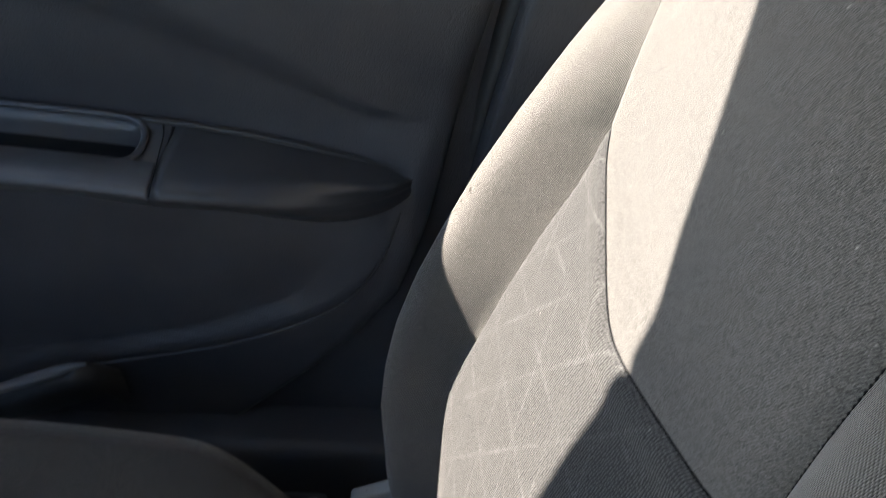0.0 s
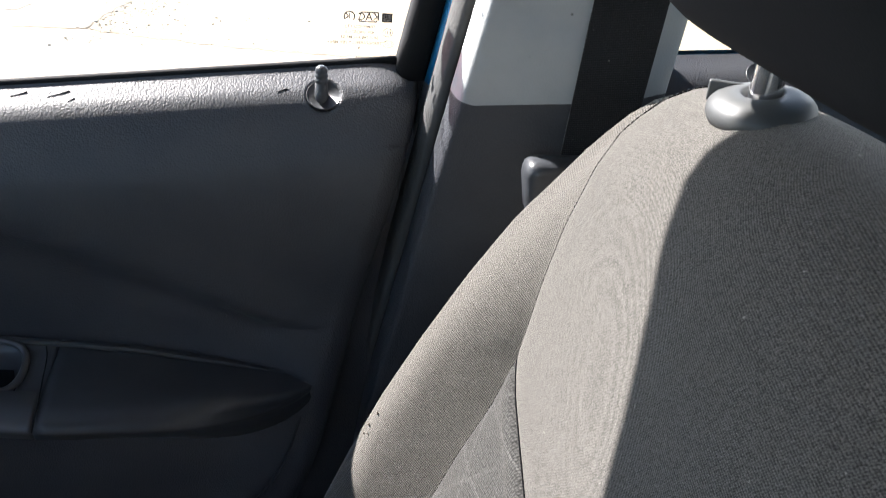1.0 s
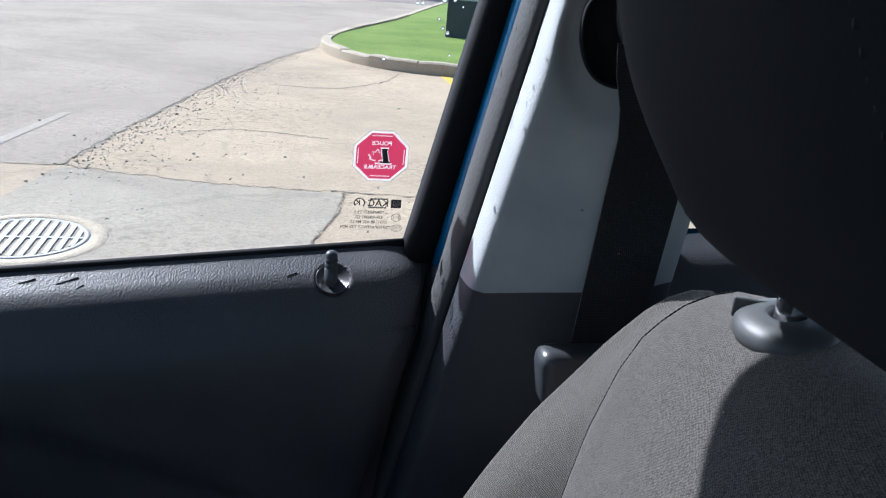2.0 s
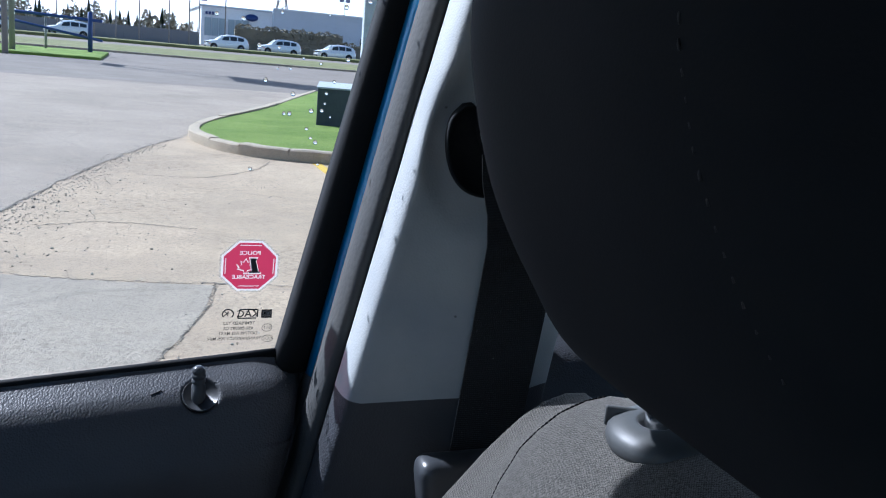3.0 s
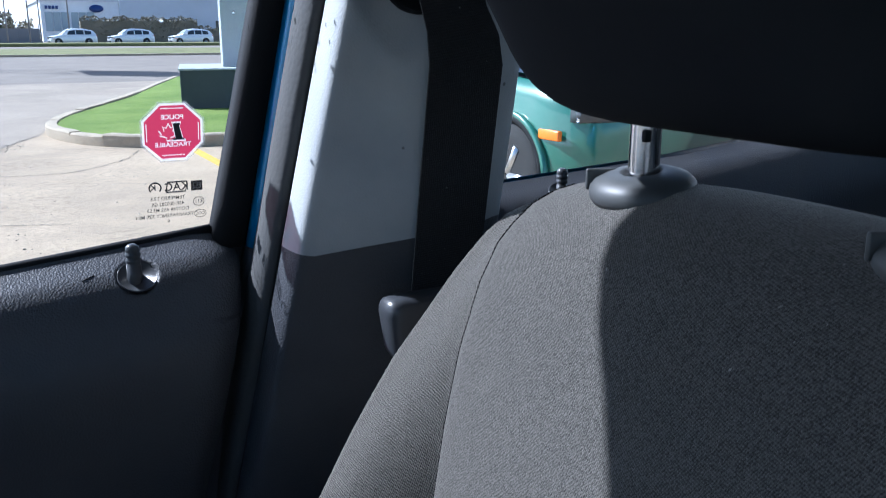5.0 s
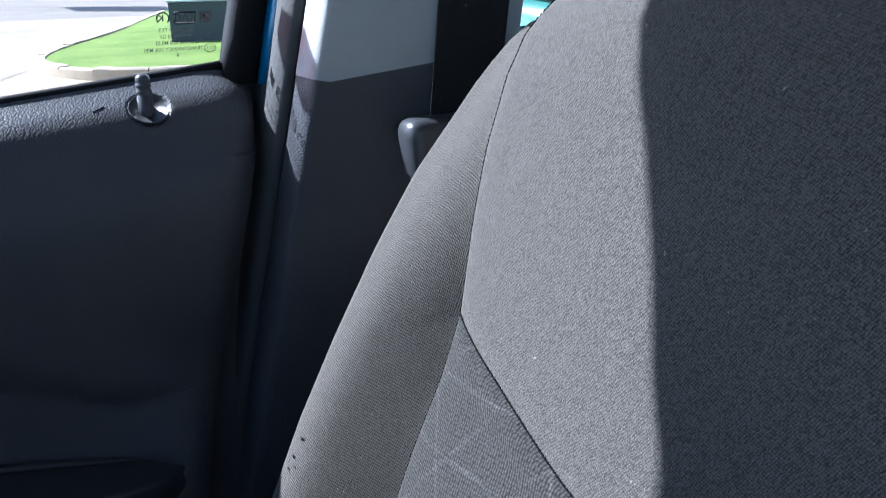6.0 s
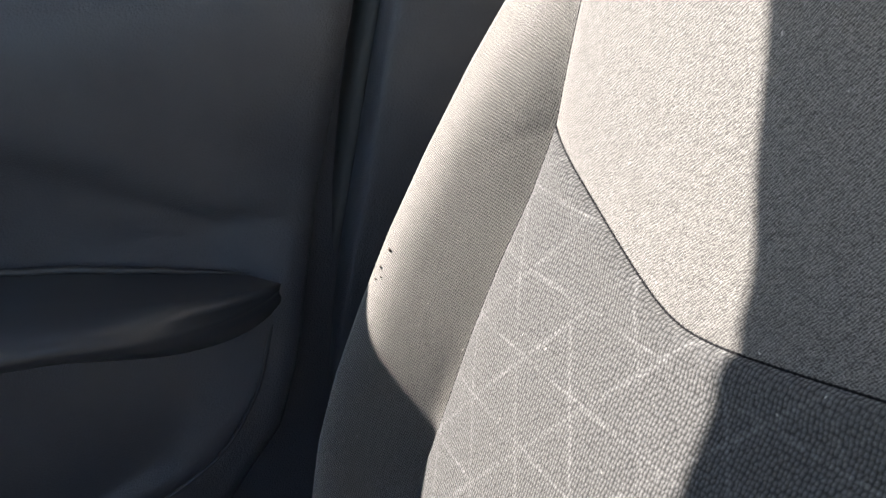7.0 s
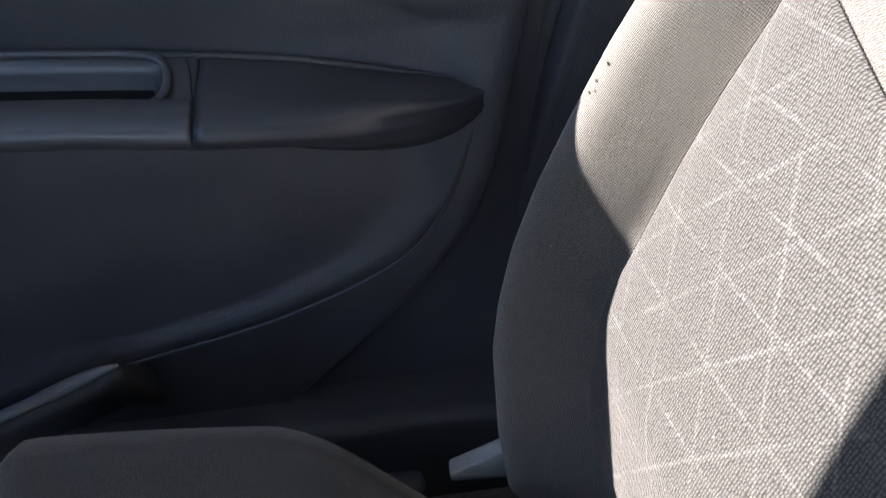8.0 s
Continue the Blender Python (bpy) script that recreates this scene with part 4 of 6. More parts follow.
def flat(outline, out, material, parent, name, label=""):
    bm = bmesh.new()
    bm.faces.new([bm.verts.new(on_glass(u, v, out)) for u, v in outline])
    return hung(name, bm, material, parent, label, False)


def octagon(r, cu=0.0365, cv=1.0765):
    return [(cu + r * math.cos(radians(22.5 + 45 * k)), cv + r * math.sin(radians(22.5 + 45 * k)) * 0.98) for k in range(8)]


def words(text, size, cu, cv, material, parent, name, squeeze=1.0, out=0.0012):
    """Writing on the glass, read from outside, so mirrored from within."""
    cu_data = bpy.data.curves.new(name, "FONT")
    cu_data.offset = size * 0.012
    cu_data.body, cu_data.size, cu_data.align_x, cu_data.align_y = text, size, "CENTER", "CENTER"
    tmp = bpy.data.objects.new(name, cu_data)
    me = bpy.data.meshes.new_from_object(tmp)
    bpy.data.objects.remove(tmp)
    for v in me.vertices:
        v.co = on_glass(cu - v.co.x * squeeze, cv + v.co.y, out)
    me.materials.append(material)
    ob = new(name, me)
    return under(ob, parent)


def letters(text, size, cu, cv, squeeze):
    """Filled letters as flat triangles (u, v), mirrored."""
    data = bpy.data.curves.new("letters", "FONT")
    data.offset = size * 0.02
    data.body, data.size, data.align_x, data.align_y = text, size, "CENTER", "CENTER"
    tmp = bpy.data.objects.new("letters", data)
    me = bpy.data.meshes.new_from_object(tmp)
    bpy.data.objects.remove(tmp)
    return [[(cu - me.vertices[i].co.x * squeeze, cv + me.vertices[i].co.y) for i in p.vertices][::-1] for p in me.polygons]


sticker = thing("window_sticker", "red octagonal police traceable sticker on the side window", "sticker", at=(0.0365, 0.61, 1.0765))
LEAF = [(0.0, 0.5), (0.12, 0.25), (0.28, 0.32), (0.22, 0.05), (0.5, 0.1), (0.36, -0.12), (0.44, -0.2), (0.1, -0.32), (0.1, -0.5), (-0.1, -0.5), (-0.1, -0.32), (-0.44, -0.2), (-0.36, -0.12), (-0.5, 0.1), (-0.22, 0.05), (-0.28, 0.32), (-0.12, 0.25)]
ONE = [(0.0365, 1.0830), (0.0420, 1.0830), (0.0420, 1.0816), (0.0410, 1.0814), (0.0432, 1.0722), (0.0446, 1.0718), (0.0446, 1.0706), (0.0362, 1.0706), (0.0362, 1.0718), (0.0384, 1.0722), (0.0370, 1.0808)]
inks = [("clear_margin", [octagon(0.0246)], MARGIN), ("white_border", [octagon(0.0230)], WHITE), ("red_field", [octagon(0.0214)], MAGENTA),
        ("word", letters("POLICE", 0.0044, 0.0365, 1.0874, 1.1), WHITE), ("word", letters("TRACEABLE", 0.0044, 0.0365, 1.0672, 1.1), WHITE),
        ("leaf", [[(0.0335 + a * 0.0150, 1.0765 + b * 0.0136) for a, b in LEAF[::-1]]], WHITE), ("leaf_inside", [[(0.0335 + a * 0.0124, 1.0765 + b * 0.0112) for a, b in LEAF[::-1]]], MAGENTA),
        ("numeral_edge", [[(0.0400 + (a - 0.0400) * 1.22, 1.0768 + (b - 1.0768) * 1.16) for a, b in ONE[::-1]]], WHITE), ("numeral", [ONE[::-1]], INK)]
for cv in (1.0938, 1.0595):
    inks.append(("bar", [[(0.0285, cv - 0.0003), (0.0445, cv - 0.0003), (0.0445, cv + 0.0003), (0.0285, cv + 0.0003)]], WHITE))
for cu in (0.0182, 0.0548):
    inks.append(("bar", [[(cu - 0.0003, 1.070), (cu + 0.0003, 1.070), (cu + 0.0003, 1.083), (cu - 0.0003, 1.083)]], WHITE))
# each ink keeps only what no later ink covers, so that the print is one thin layer
pts, loops, owner = [], [], []
for k, (_, polys, _) in enumerate(inks):
    for poly in polys:
        turn = sum(poly[i - 1][0] * poly[i][1] - poly[i][0] * poly[i - 1][1] for i in range(len(poly)))
        poly = poly if turn > 0 else poly[::-1]
        if abs(turn) < 2e-9:
            continue
        loops.append(list(range(len(pts), len(pts) + len(poly))))
        pts += [Vector((u * 100, v * 100)) for u, v in poly]
        owner.append(k)
flat_v, _, flat_f, _, _, from_f = delaunay_2d_cdt(pts, [], loops, 1, 1e-5)
for k, (name, _, material) in enumerate(inks):
    bm = bmesh.new()
    spots = {}
    for f, src in zip(flat_f, from_f):
        if not src or max(owner[q] for q in src) != k:
            continue
        for i in f:
            if i not in spots:
                spots[i] = bm.verts.new(on_glass(flat_v[i].x / 100, flat_v[i].y / 100, 0.0004))
        bm.faces.new([spots[i] for i in f])
    hung(name, bm, material, sticker, "", False)

marks = thing("glass_marking", "small dark printed maker's marks low on the side window", "glass marking", at=(0.04, 0.62, 1.025))


def rect(u0, u1, v0, v1):
    return [(u0, v0), (u1, v0), (u1, v1), (u0, v1)]


flat(rect(0.0482, 0.0566, 1.0312, 1.0388), 0.0004, MARK_INK, marks, "maker_box")
flat(rect(0.0494, 0.0554, 1.0330, 1.0336), 0.0007, WHITE, marks, "bar")
flat(rect(0.0497, 0.0523, 1.0343, 1.0374), 0.0007, WHITE, marks, "mark")
flat(rect(0.0503, 0.0517, 1.0349, 1.0368), 0.0010, MARK_INK, marks, "mark")
for u in (0.0528, 0.0539, 0.0550):
    flat(rect(u, u + 0.0005, 1.0343, 1.0374), 0.0007, WHITE, marks, "mark")
words("KAC", 0.0086, 0.0376, 1.0350, MARK_INK, marks, "word", 1.0, 0.0006)
hung("frame_mark", tube([on_glass(u, v, 0.0006) for u, v in ((0.0300, 1.0313), (0.0440, 1.0313), (0.0452, 1.0390), (0.0312, 1.0390), (0.0300, 1.0313))], 0.0006, 4), MARK_INK, marks)
words("K", 0.0062, 0.0208, 1.0352, MARK_INK, marks, "word", 1.1, 0.0006)
hung("ring_mark", tube([on_glass(0.0222 + 0.0042 * math.cos(a), 1.0352 + 0.0040 * math.sin(a), 0.0006) for a in np.linspace(-0.75, 2.6 + 1.2, 22)], 0.00055, 5), MARK_INK, marks)


def ring_mark(cu, cv, ru, rv):
    pts = [on_glass(cu + ru * math.cos(a), cv + rv * math.sin(a), 0.0006) for a in np.linspace(0, 2 * math.pi, 25)]
    return tube(pts, 0.00022, 4)


hung("ring_mark", ring_mark(0.0535, 1.0225, 0.0040, 0.0034), ETCH, marks)
hung("ring_mark", ring_mark(0.0545, 1.0127, 0.0044, 0.0030), ETCH, marks)
words("E11", 0.0040, 0.0535, 1.0225, ETCH, marks, "word", 1.0, 0.0006)
words("CCC", 0.0034, 0.0545, 1.0127, ETCH, marks, "word", 1.0, 0.0006)
for text, cv, w in (("TEMPERED T3.5", 1.0268, 1.0), ("43R-000382 GS", 1.0222, 1.0), ("DOT748 AS2 M3.53", 1.0177, 1.0), ("TRANSPARENCY 70% MIN", 1.0130, 1.0)):
    words(text, 0.0038, 0.0310 if len(text) < 18 else 0.0285, cv, ETCH, marks, "word", 0.96, 0.0006)
words("8", 0.0034, 0.0310, 1.0085, ETCH, marks, "word", 1.0, 0.0006)

# water drops on the outside of the glass
DROP = bpy.data.materials.new("water_drop")
DROP.use_nodes = True
dt = DROP.node_tree
dt.nodes.remove(dt.nodes["Principled BSDF"])
gl = dt.nodes.new("ShaderNodeBsdfGlass")
gl.inputs["IOR"].default_value = 1.33
dt.links.new(gl.outputs[0], dt.nodes["Material Output"].inputs[0])
drops = []
rng = np.random.default_rng(3)
for k in range(34):
    u, v = rng.normal(0.055, 0.035), rng.uniform(1.145, 1.32)
    if u > frame_line(v) - 0.004:
        u = frame_line(v) - rng.uniform(0.004, 0.03)
    r = rng.uniform(0.0007, 0.0019)
    q = on_glass(u, v)
    drops.append(lathe([(r, 0.0), (r * 0.95, r * 0.35), (r * 0.6, r * 0.75), (0.0002, r * 0.9)], (q.x, q.y + 0.0042, q.z), "y", 10, rng.uniform(0.8, 1.3)))
for k in range(16):
    x, z = rng.uniform(0.40, 0.95), rng.uniform(1.06, 1.16)
    r = rng.uniform(0.0014, 0.0028)
    drops.append(lathe([(r, 0.0), (r * 0.95, r * 0.35), (r * 0.6, r * 0.75), (0.0002, r * 0.9)], (x, glass_y(z) + 0.004, z), "y", 10, rng.uniform(0.8, 1.3)))
tagged(part("water_drops", join(drops), DROP), "small clear water drops on the side windows", "water", "", "stuff")

# ---- the lot outside ----
def ground_mat(name, light, dark, crack=True):
    m = mat(name, light, 0.9, 0, 0.3)
    n = Nodes(m)
    co = n.coords()
    big = n.noise(co, 0.35, 5)
    mid_n = n.noise(co, 3.0, 5)
    grit = n.noise(co, 70.0, 3, 0.7)
    col = n.mix(n.ramp(big, 0.3, 0.7), (*light, 1), (*dark, 1))
    col = n.mix(n.math("MULTIPLY", n.ramp(mid_n, 0.45, 0.7), 0.35), col, (light[0] * 1.15, light[1] * 1.12, light[2] * 1.08, 1))
    col = n.mix(n.math("MULTIPLY", n.ramp(grit, 0.5, 0.62), 0.4), col, (dark[0] * 0.5, dark[1] * 0.5, dark[2] * 0.5, 1))
    if crack:
        warp = n.add("TexNoise", Vector=co, Scale=1.2, Detail=4.0)
        v = n.t.nodes.new("ShaderNodeTexVoronoi")
        v.feature = "DISTANCE_TO_EDGE"
        n.put(v.inputs["Vector"], n.mix(0.25, co, warp.outputs["Color"], "ADD"))
        n.put(v.inputs["Scale"], 0.32)
        line = n.ramp(v.outputs["Distance"], 0.0, 0.012, (1, 1, 1, 1), (0, 0, 0, 1))
        line = n.math("MULTIPLY", line, n.ramp(mid_n, 0.42, 0.55))
        col = n.mix(n.math("MULTIPLY", line, 0.22), col, (0.10, 0.09, 0.08, 1))
    coarse = n.noise(co, 14.0, 4, 0.65)
    worn = n.ramp(n.noise(co, 0.9, 5, 0.65), 0.44, 0.64)
    col = n.mix(n.math("MULTIPLY", n.math("MULTIPLY", n.ramp(coarse, 0.48, 0.60), worn), 0.5 if crack else 0.2), col, (dark[0] * 0.55, dark[1] * 0.53, dark[2] * 0.5, 1))
    if crack:
        bare = n.ramp(n.noise(co, 0.55, 4, 0.6), 0.46, 0.60)
        pebble = n.add("TexVoronoi", Vector=co, Scale=46.0)
        shade = n.split(pebble.outputs["Color"])[0]
        col = n.mix(n.math("MULTIPLY", n.math("MULTIPLY", n.ramp(shade, 0.62, 0.70), bare), 0.42), col, (dark[0] * 0.42, dark[1] * 0.42, dark[2] * 0.42, 1))
        col = n.mix(n.math("MULTIPLY", n.math("MULTIPLY", n.ramp(shade, 0.30, 0.22), bare), 0.40), col, (light[0] * 1.35, light[1] * 1.35, light[2] * 1.35, 1))
    n.t.links.new(col, n.b.inputs["Base Color"])
    n.bump(n.math("ADD", grit, n.math("ADD", n.math("MULTIPLY", mid_n, 0.6), n.math("MULTIPLY", coarse, 0.7))), 0.8, 0.012)
    return m


LOT_MAT = ground_mat("worn_concrete", (0.43, 0.332, 0.226), (0.315, 0.245, 0.173))
ROAD_MAT = ground_mat("grey_asphalt", (0.225, 0.188, 0.158), (0.185, 0.156, 0.132))
CURB_MAT = ground_mat("curb_concrete", (0.46, 0.38, 0.28), (0.34, 0.28, 0.21), False)
YELLOW = ground_mat("worn_yellow_paint", (0.62, 0.42, 0.07), (0.5, 0.34, 0.07), False)
GRASS_BASE = mat("turf", (0.16, 0.24, 0.045), 0.9, 0, 0.2)
tn = Nodes(GRASS_BASE)
tco = tn.coords()
turf = tn.mix(tn.ramp(tn.noise(tco, 0.7, 4), 0.35, 0.68), (0.115, 0.19, 0.028, 1), (0.215, 0.285, 0.062, 1))
turf = tn.mix(tn.math("MULTIPLY", tn.ramp(tn.noise(tco, 38.0, 4, 0.7), 0.42, 0.66), 0.4), turf, (0.265, 0.33, 0.085, 1))
tn.t.links.new(turf, tn.b.inputs["Base Color"])
tn.bump(tn.noise(tco, 90.0, 4, 0.8), 1.0, 0.02)
DRY_GRASS = ground_mat("dry_verge", (0.205, 0.195, 0.080), (0.115, 0.13, 0.045), True)
IRON = mat("worn_iron", (0.42, 0.40, 0.37), 0.75, 0.1)
GREY_METAL = ground_mat("grey_metal_sheet", (0.42, 0.45, 0.47), (0.36, 0.39, 0.41), False)
DARK_METAL = ground_mat("dark_grey_metal", (0.07, 0.085, 0.09), (0.055, 0.065, 0.07), False)
POLE = mat("galvanised_pole", (0.25, 0.25, 0.25), 0.6, 0.4)
GATE_BLUE = mat("blue_gate_paint", (0.02, 0.05, 0.18), 0.5)
WALL_WHITE = ground_mat("white_cladding", (0.86, 0.88, 0.91), (0.80, 0.82, 0.85), False)
WALL_GREY = ground_mat("grey_cladding", (0.58, 0.62, 0.68), (0.52, 0.56, 0.62), False)
BANNER = mat("grey_banner", (0.12, 0.13, 0.18), 0.8)
LEAF_MAT = ground_mat("dark_foliage", (0.10, 0.125, 0.07), (0.07, 0.09, 0.05), False)
HEDGE_MAT = ground_mat("brown_hedge", (0.24, 0.215, 0.16), (0.18, 0.165, 0.12), False)
FENCE = mat("grey_fence", (0.20, 0.20, 0.205), 0.8)
BARK = mat("bark", (0.08, 0.06, 0.045), 0.9)


def setting(name, bm, material, label, category="ground", smooth=False):
    return tagged(part(name, bm, material, None, "", smooth), label, category, "", "structure")


def sheet(x0, x1, y0, y1, z, nx=2, ny=2):
    rows = [[(x, y, z) for x in np.linspace(x0, x1, nx)] for y in np.linspace(y0, y1, ny)]
    return grid(rows)


setting("ground", sheet(-900, 900, -500, 1500, LOT - 0.02), LOT_MAT, "pale worn concrete ground to the horizon")
lot = setting("parking_lot", sheet(-40, 60, -30, 27.0, LOT), LOT_MAT, "pale cracked concrete parking lot")
setting("road", sheet(-300, 300, 27.0, 57.0, LOT + 0.004), ROAD_MAT, "grey asphalt road", "road")
setting("verge", sheet(-300, 300, 57.4, 78.0, LOT + 0.12), DRY_GRASS, "dry green grass verge across the road")
setting("verge_curb", box(-300, 300, 57.0, 57.4, LOT - 0.05, LOT + 0.13), CURB_MAT, "concrete curb across the road", "curb")
setting("far_road", sheet(-300, 300, 78.0, 91.0, LOT + 0.10), ROAD_MAT, "grey dealership lane", "road")
setting("far_verge", box(-300, 300, 91.0, 96.4, LOT - 0.05, LOT + 0.42, 0.2), DRY_GRASS, "narrow grass strip before the parked cars")
setting("far_lot", sheet(-300, 300, 97.0, 190.0, LOT + 0.12), ROAD_MAT, "grey asphalt dealership lot", "road")

# curbed grass island
ISLAND = smooth_line([(5.0, 26.9, 0), (3.7, 22.9, 0), (2.4, 18.8, 0), (1.35, 16.1, 0), (0.82, 14.6, 0), (0.62, 13.3, 0), (0.85, 12.2, 0), (1.35, 11.45, 0), (2.1, 11.1, 0), (3.2, 11.0, 0), (6.0, 11.2, 0), (12.0, 12.0, 0)], 60)
rows = []
for i, p in enumerate(ISLAND):
    d = (ISLAND[min(i + 1, 59)] - ISLAND[max(i - 1, 0)]).normalized()
    nrm = Vector((d.y, -d.x, 0))
    wob = 0.004 * math.sin(i * 2.1) + 0.003 * math.sin(i * 5.3)
    rows.append([p + nrm * (-0.02 + 0) + Vector((0, 0, LOT - 0.02)), p + nrm * -0.012 + Vector((0, 0, LOT + 0.13 + wob)), p + nrm * -0.035 + Vector((0, 0, LOT + 0.15 + wob)), p + nrm * -0.17 + Vector((0, 0, LOT + 0.15 + wob)), p + nrm * -0.18 + Vector((0, 0, LOT + 0.08))])
curb = setting("island_curb", grid([[p + Vector((0, 0, -0.035)) for p in r] for r in rows]), CURB_MAT, "worn concrete curb round the grass island", "curb")
cuts = [0, 9, 17, 23, 28, 32, 36, 41, 46, 52, 59]
for a, b in zip(cuts, cuts[1:]):
    piece = [list(r) for r in rows[a : b + 1]]
    piece[0] = [p.lerp(q, 0.06) for p, q in zip(piece[0], piece[1])]
    piece[-1] = [p.lerp(q, 0.06) for p, q in zip(piece[-1], piece[-2])]
    drop = Vector((0, 0, 0.012 * math.sin(a * 3.7)))
    under(part("curb_stone", grid([[p + drop for p in r] for r in piece], caps=True), CURB_MAT, None, "", False), curb)
rows = []
for i, p in enumerate(ISLAND):
    d = (ISLAND[min(i + 1, 59)] - ISLAND[max(i - 1, 0)]).normalized()
    q = p + Vector((d.y, -d.x, 0)) * -0.17
    far = Vector((14.0, 13.0 + 13 * (1 - i / 59), 0))
    rows.append([q.lerp(far, s) + Vector((0, 0, LOT + 0.13 + 0.05 * s * (1 - s))) for s in np.linspace(0, 1, 12)])
setting("island_turf", grid(rows), GRASS_BASE, "bright green mown turf on the island", "grass")
# blades of grass on the near part of the island
rng = np.random.default_rng(4)
vs, fs = [], []
outline = np.array([(p.x, p.y) for p in ISLAND])
count = 0
while count < 26000:
    x, y = rng.uniform(0.7, 8.0), rng.uniform(11.0, 22.0)
    k = np.argmin(np.hypot(outline[:, 0] - x, outline[:, 1] - y))
    p, q = ISLAND[min(k + 1, 59)] - ISLAND[max(k - 1, 0)], Vector((x, y, 0)) - ISLAND[k]
    if p.x * q.y - p.y * q.x < 0.17 * p.length:
        continue
    h, a, w = rng.uniform(0.003, 0.009), rng.uniform(0, 6.28), 0.004
    c, s = math.cos(a), math.sin(a)
    z = LOT + 0.135
    n0 = len(vs)
    vs += [(x - w * c, y - w * s, z), (x + w * c, y + w * s, z), (x + rng.normal(0, 0.015), y + rng.normal(0, 0.015), z + h)]
    fs.append((n0, n0 + 1, n0 + 2))
    count += 1
BLADE = mat("grass_blade", (0.15, 0.29, 0.04), 0.7)
nb = Nodes(BLADE)
geo = nb.t.nodes.new("ShaderNodeNewGeometry")
nb.t.links.new(nb.mix(geo.outputs["Random Per Island"], (0.16, 0.255, 0.035, 1), (0.29, 0.38, 0.08, 1)), nb.b.inputs["Base Color"])
me = bpy.data.meshes.new("grass")
me.from_pydata(vs, [], fs)
me.materials.append(BLADE)
tagged(new("grass", me), "short bright green grass blades on the island", "grass", "", "stuff")

# sign plinth and pylon
sign = thing("sign_pylon", "tall grey metal sign pylon on a dark plinth", "sign", at=(4.0, 16.0, LOT))
hung("plinth", box(2.92, 5.2, 15.2, 17.6, LOT + 0.05, LOT + 0.79, 0.02), DARK_METAL, sign, "dark grey sheet metal plinth", False)
hung("plinth_cap", box(2.90, 5.22, 15.18, 17.62, LOT + 0.79, LOT + 0.82, 0.006), GREY_METAL, sign, "pale plinth top", False)
hung("column", box(3.68, 4.20, 15.9, 16.9, LOT + 0.82, 7.5, 0.02), GREY_METAL, sign, "grey metal column", False)
hung("column", box(4.22, 4.75, 15.9, 16.9, LOT + 0.82, 7.5, 0.02), GREY_METAL, sign, "grey metal column", False)

sign.matrix_world = Matrix.Translation((2.92, 15.2, 0)) @ pose(0, 0, 0, 0, 0, -12) @ Matrix.Translation((-2.92, -15.2, 0)) @ sign.matrix_world

# yellow line, storm drain
setting("yellow_line", box(2.10, 2.22, 9.2, 11.1, LOT, LOT + 0.004), YELLOW, "faded yellow parking line", "marking")
drain = thing("storm_drain", "round cast iron storm drain grate set in the lot", "drain", at=(-1.27, 4.28, LOT))
hung("rim", lathe([(0.30, -0.03), (0.31, 0.006), (0.285, 0.008), (0.275, -0.02)], (-1.27, 4.28, LOT), n=40), IRON, drain, "cast iron rim")
hung("collar", lathe([(0.31, -0.02), (0.31, 0.004), (0.40, 0.003), (0.42, -0.02)], (-1.27, 4.28, LOT), n=40), CURB_MAT, drain, "pale concrete collar")
# no hole is built: a flat black disc paints the darkness below the bars
hung("shade_disc", lathe([(0.0, -0.035), (0.28, -0.034)], (-1.27, 4.28, LOT + 0.037 - 0.002), n=32), mat("drain_shade", (0.01, 0.01, 0.01), 0.9), drain, "flat black disc in place of the shade under the grate")
for k in range(11):
    x = -1.27 - 0.25 + k * 0.05
    h = math.sqrt(max(0.0004, 0.28**2 - (x + 1.27) ** 2))
    for y0, y1 in ((4.28 - h, 4.28 - 0.012), (4.28 + 0.012, 4.28 + h)):
        hung("grate_bar", box(x - 0.013, x + 0.013, y0, y1, LOT + 0.002, LOT + 0.009), IRON, drain, "", False)
hung("grate_bar", box(-1.27 - 0.28, -1.27 + 0.28, 4.268, 4.292, LOT + 0.002, LOT + 0.0085), IRON, drain, "", False)

# the asphalt lane beside the concrete apron
LANE_MAT = ground_mat("worn_asphalt_lane", (0.325, 0.266, 0.208), (0.262, 0.214, 0.167))
edge = [(-40.0, 6.4), (-1.43, 5.75), (-1.28, 6.5), (-1.14, 7.3), (-0.86, 8.6), (-0.59, 9.86), (-0.28, 11.0), (0.02, 12.0), (0.58, 13.4)] + [(p.x - 0.02, p.y) for p in ISLAND if p.y > 13.6][::-1] + [(5.0, 26.99), (-40.0, 26.99)]
rng = np.random.default_rng(31)
ragged = []
for (xa, ya), (xb, yb) in zip(edge[1:9], edge[2:10]):
    for k in range(14):
        ragged.append((xa + (xb - xa) * k / 14 + rng.normal(0, 0.026), ya + (yb - ya) * k / 14))
edge = [edge[0], *ragged, *edge[9:]]
bm = bmesh.new()
bm.faces.new([bm.verts.new((x, y, LOT + 0.003)) for x, y in edge])
under(part("asphalt_lane", bm, LANE_MAT, None, "grey-brown worn asphalt", False), lot)
WHITE_LINE = ground_mat("worn_white_paint", (0.385, 0.33, 0.27), (0.33, 0.28, 0.225), False)
bm = bmesh.new()
bm.faces.new([bm.verts.new((x, y, LOT + 0.006)) for x, y in ((-2.05, 6.2), (-1.95, 6.2), (-1.72, 7.5), (-1.80, 7.5))])
under(part("painted_line", bm, WHITE_LINE, None, "faded white line", False), lot)

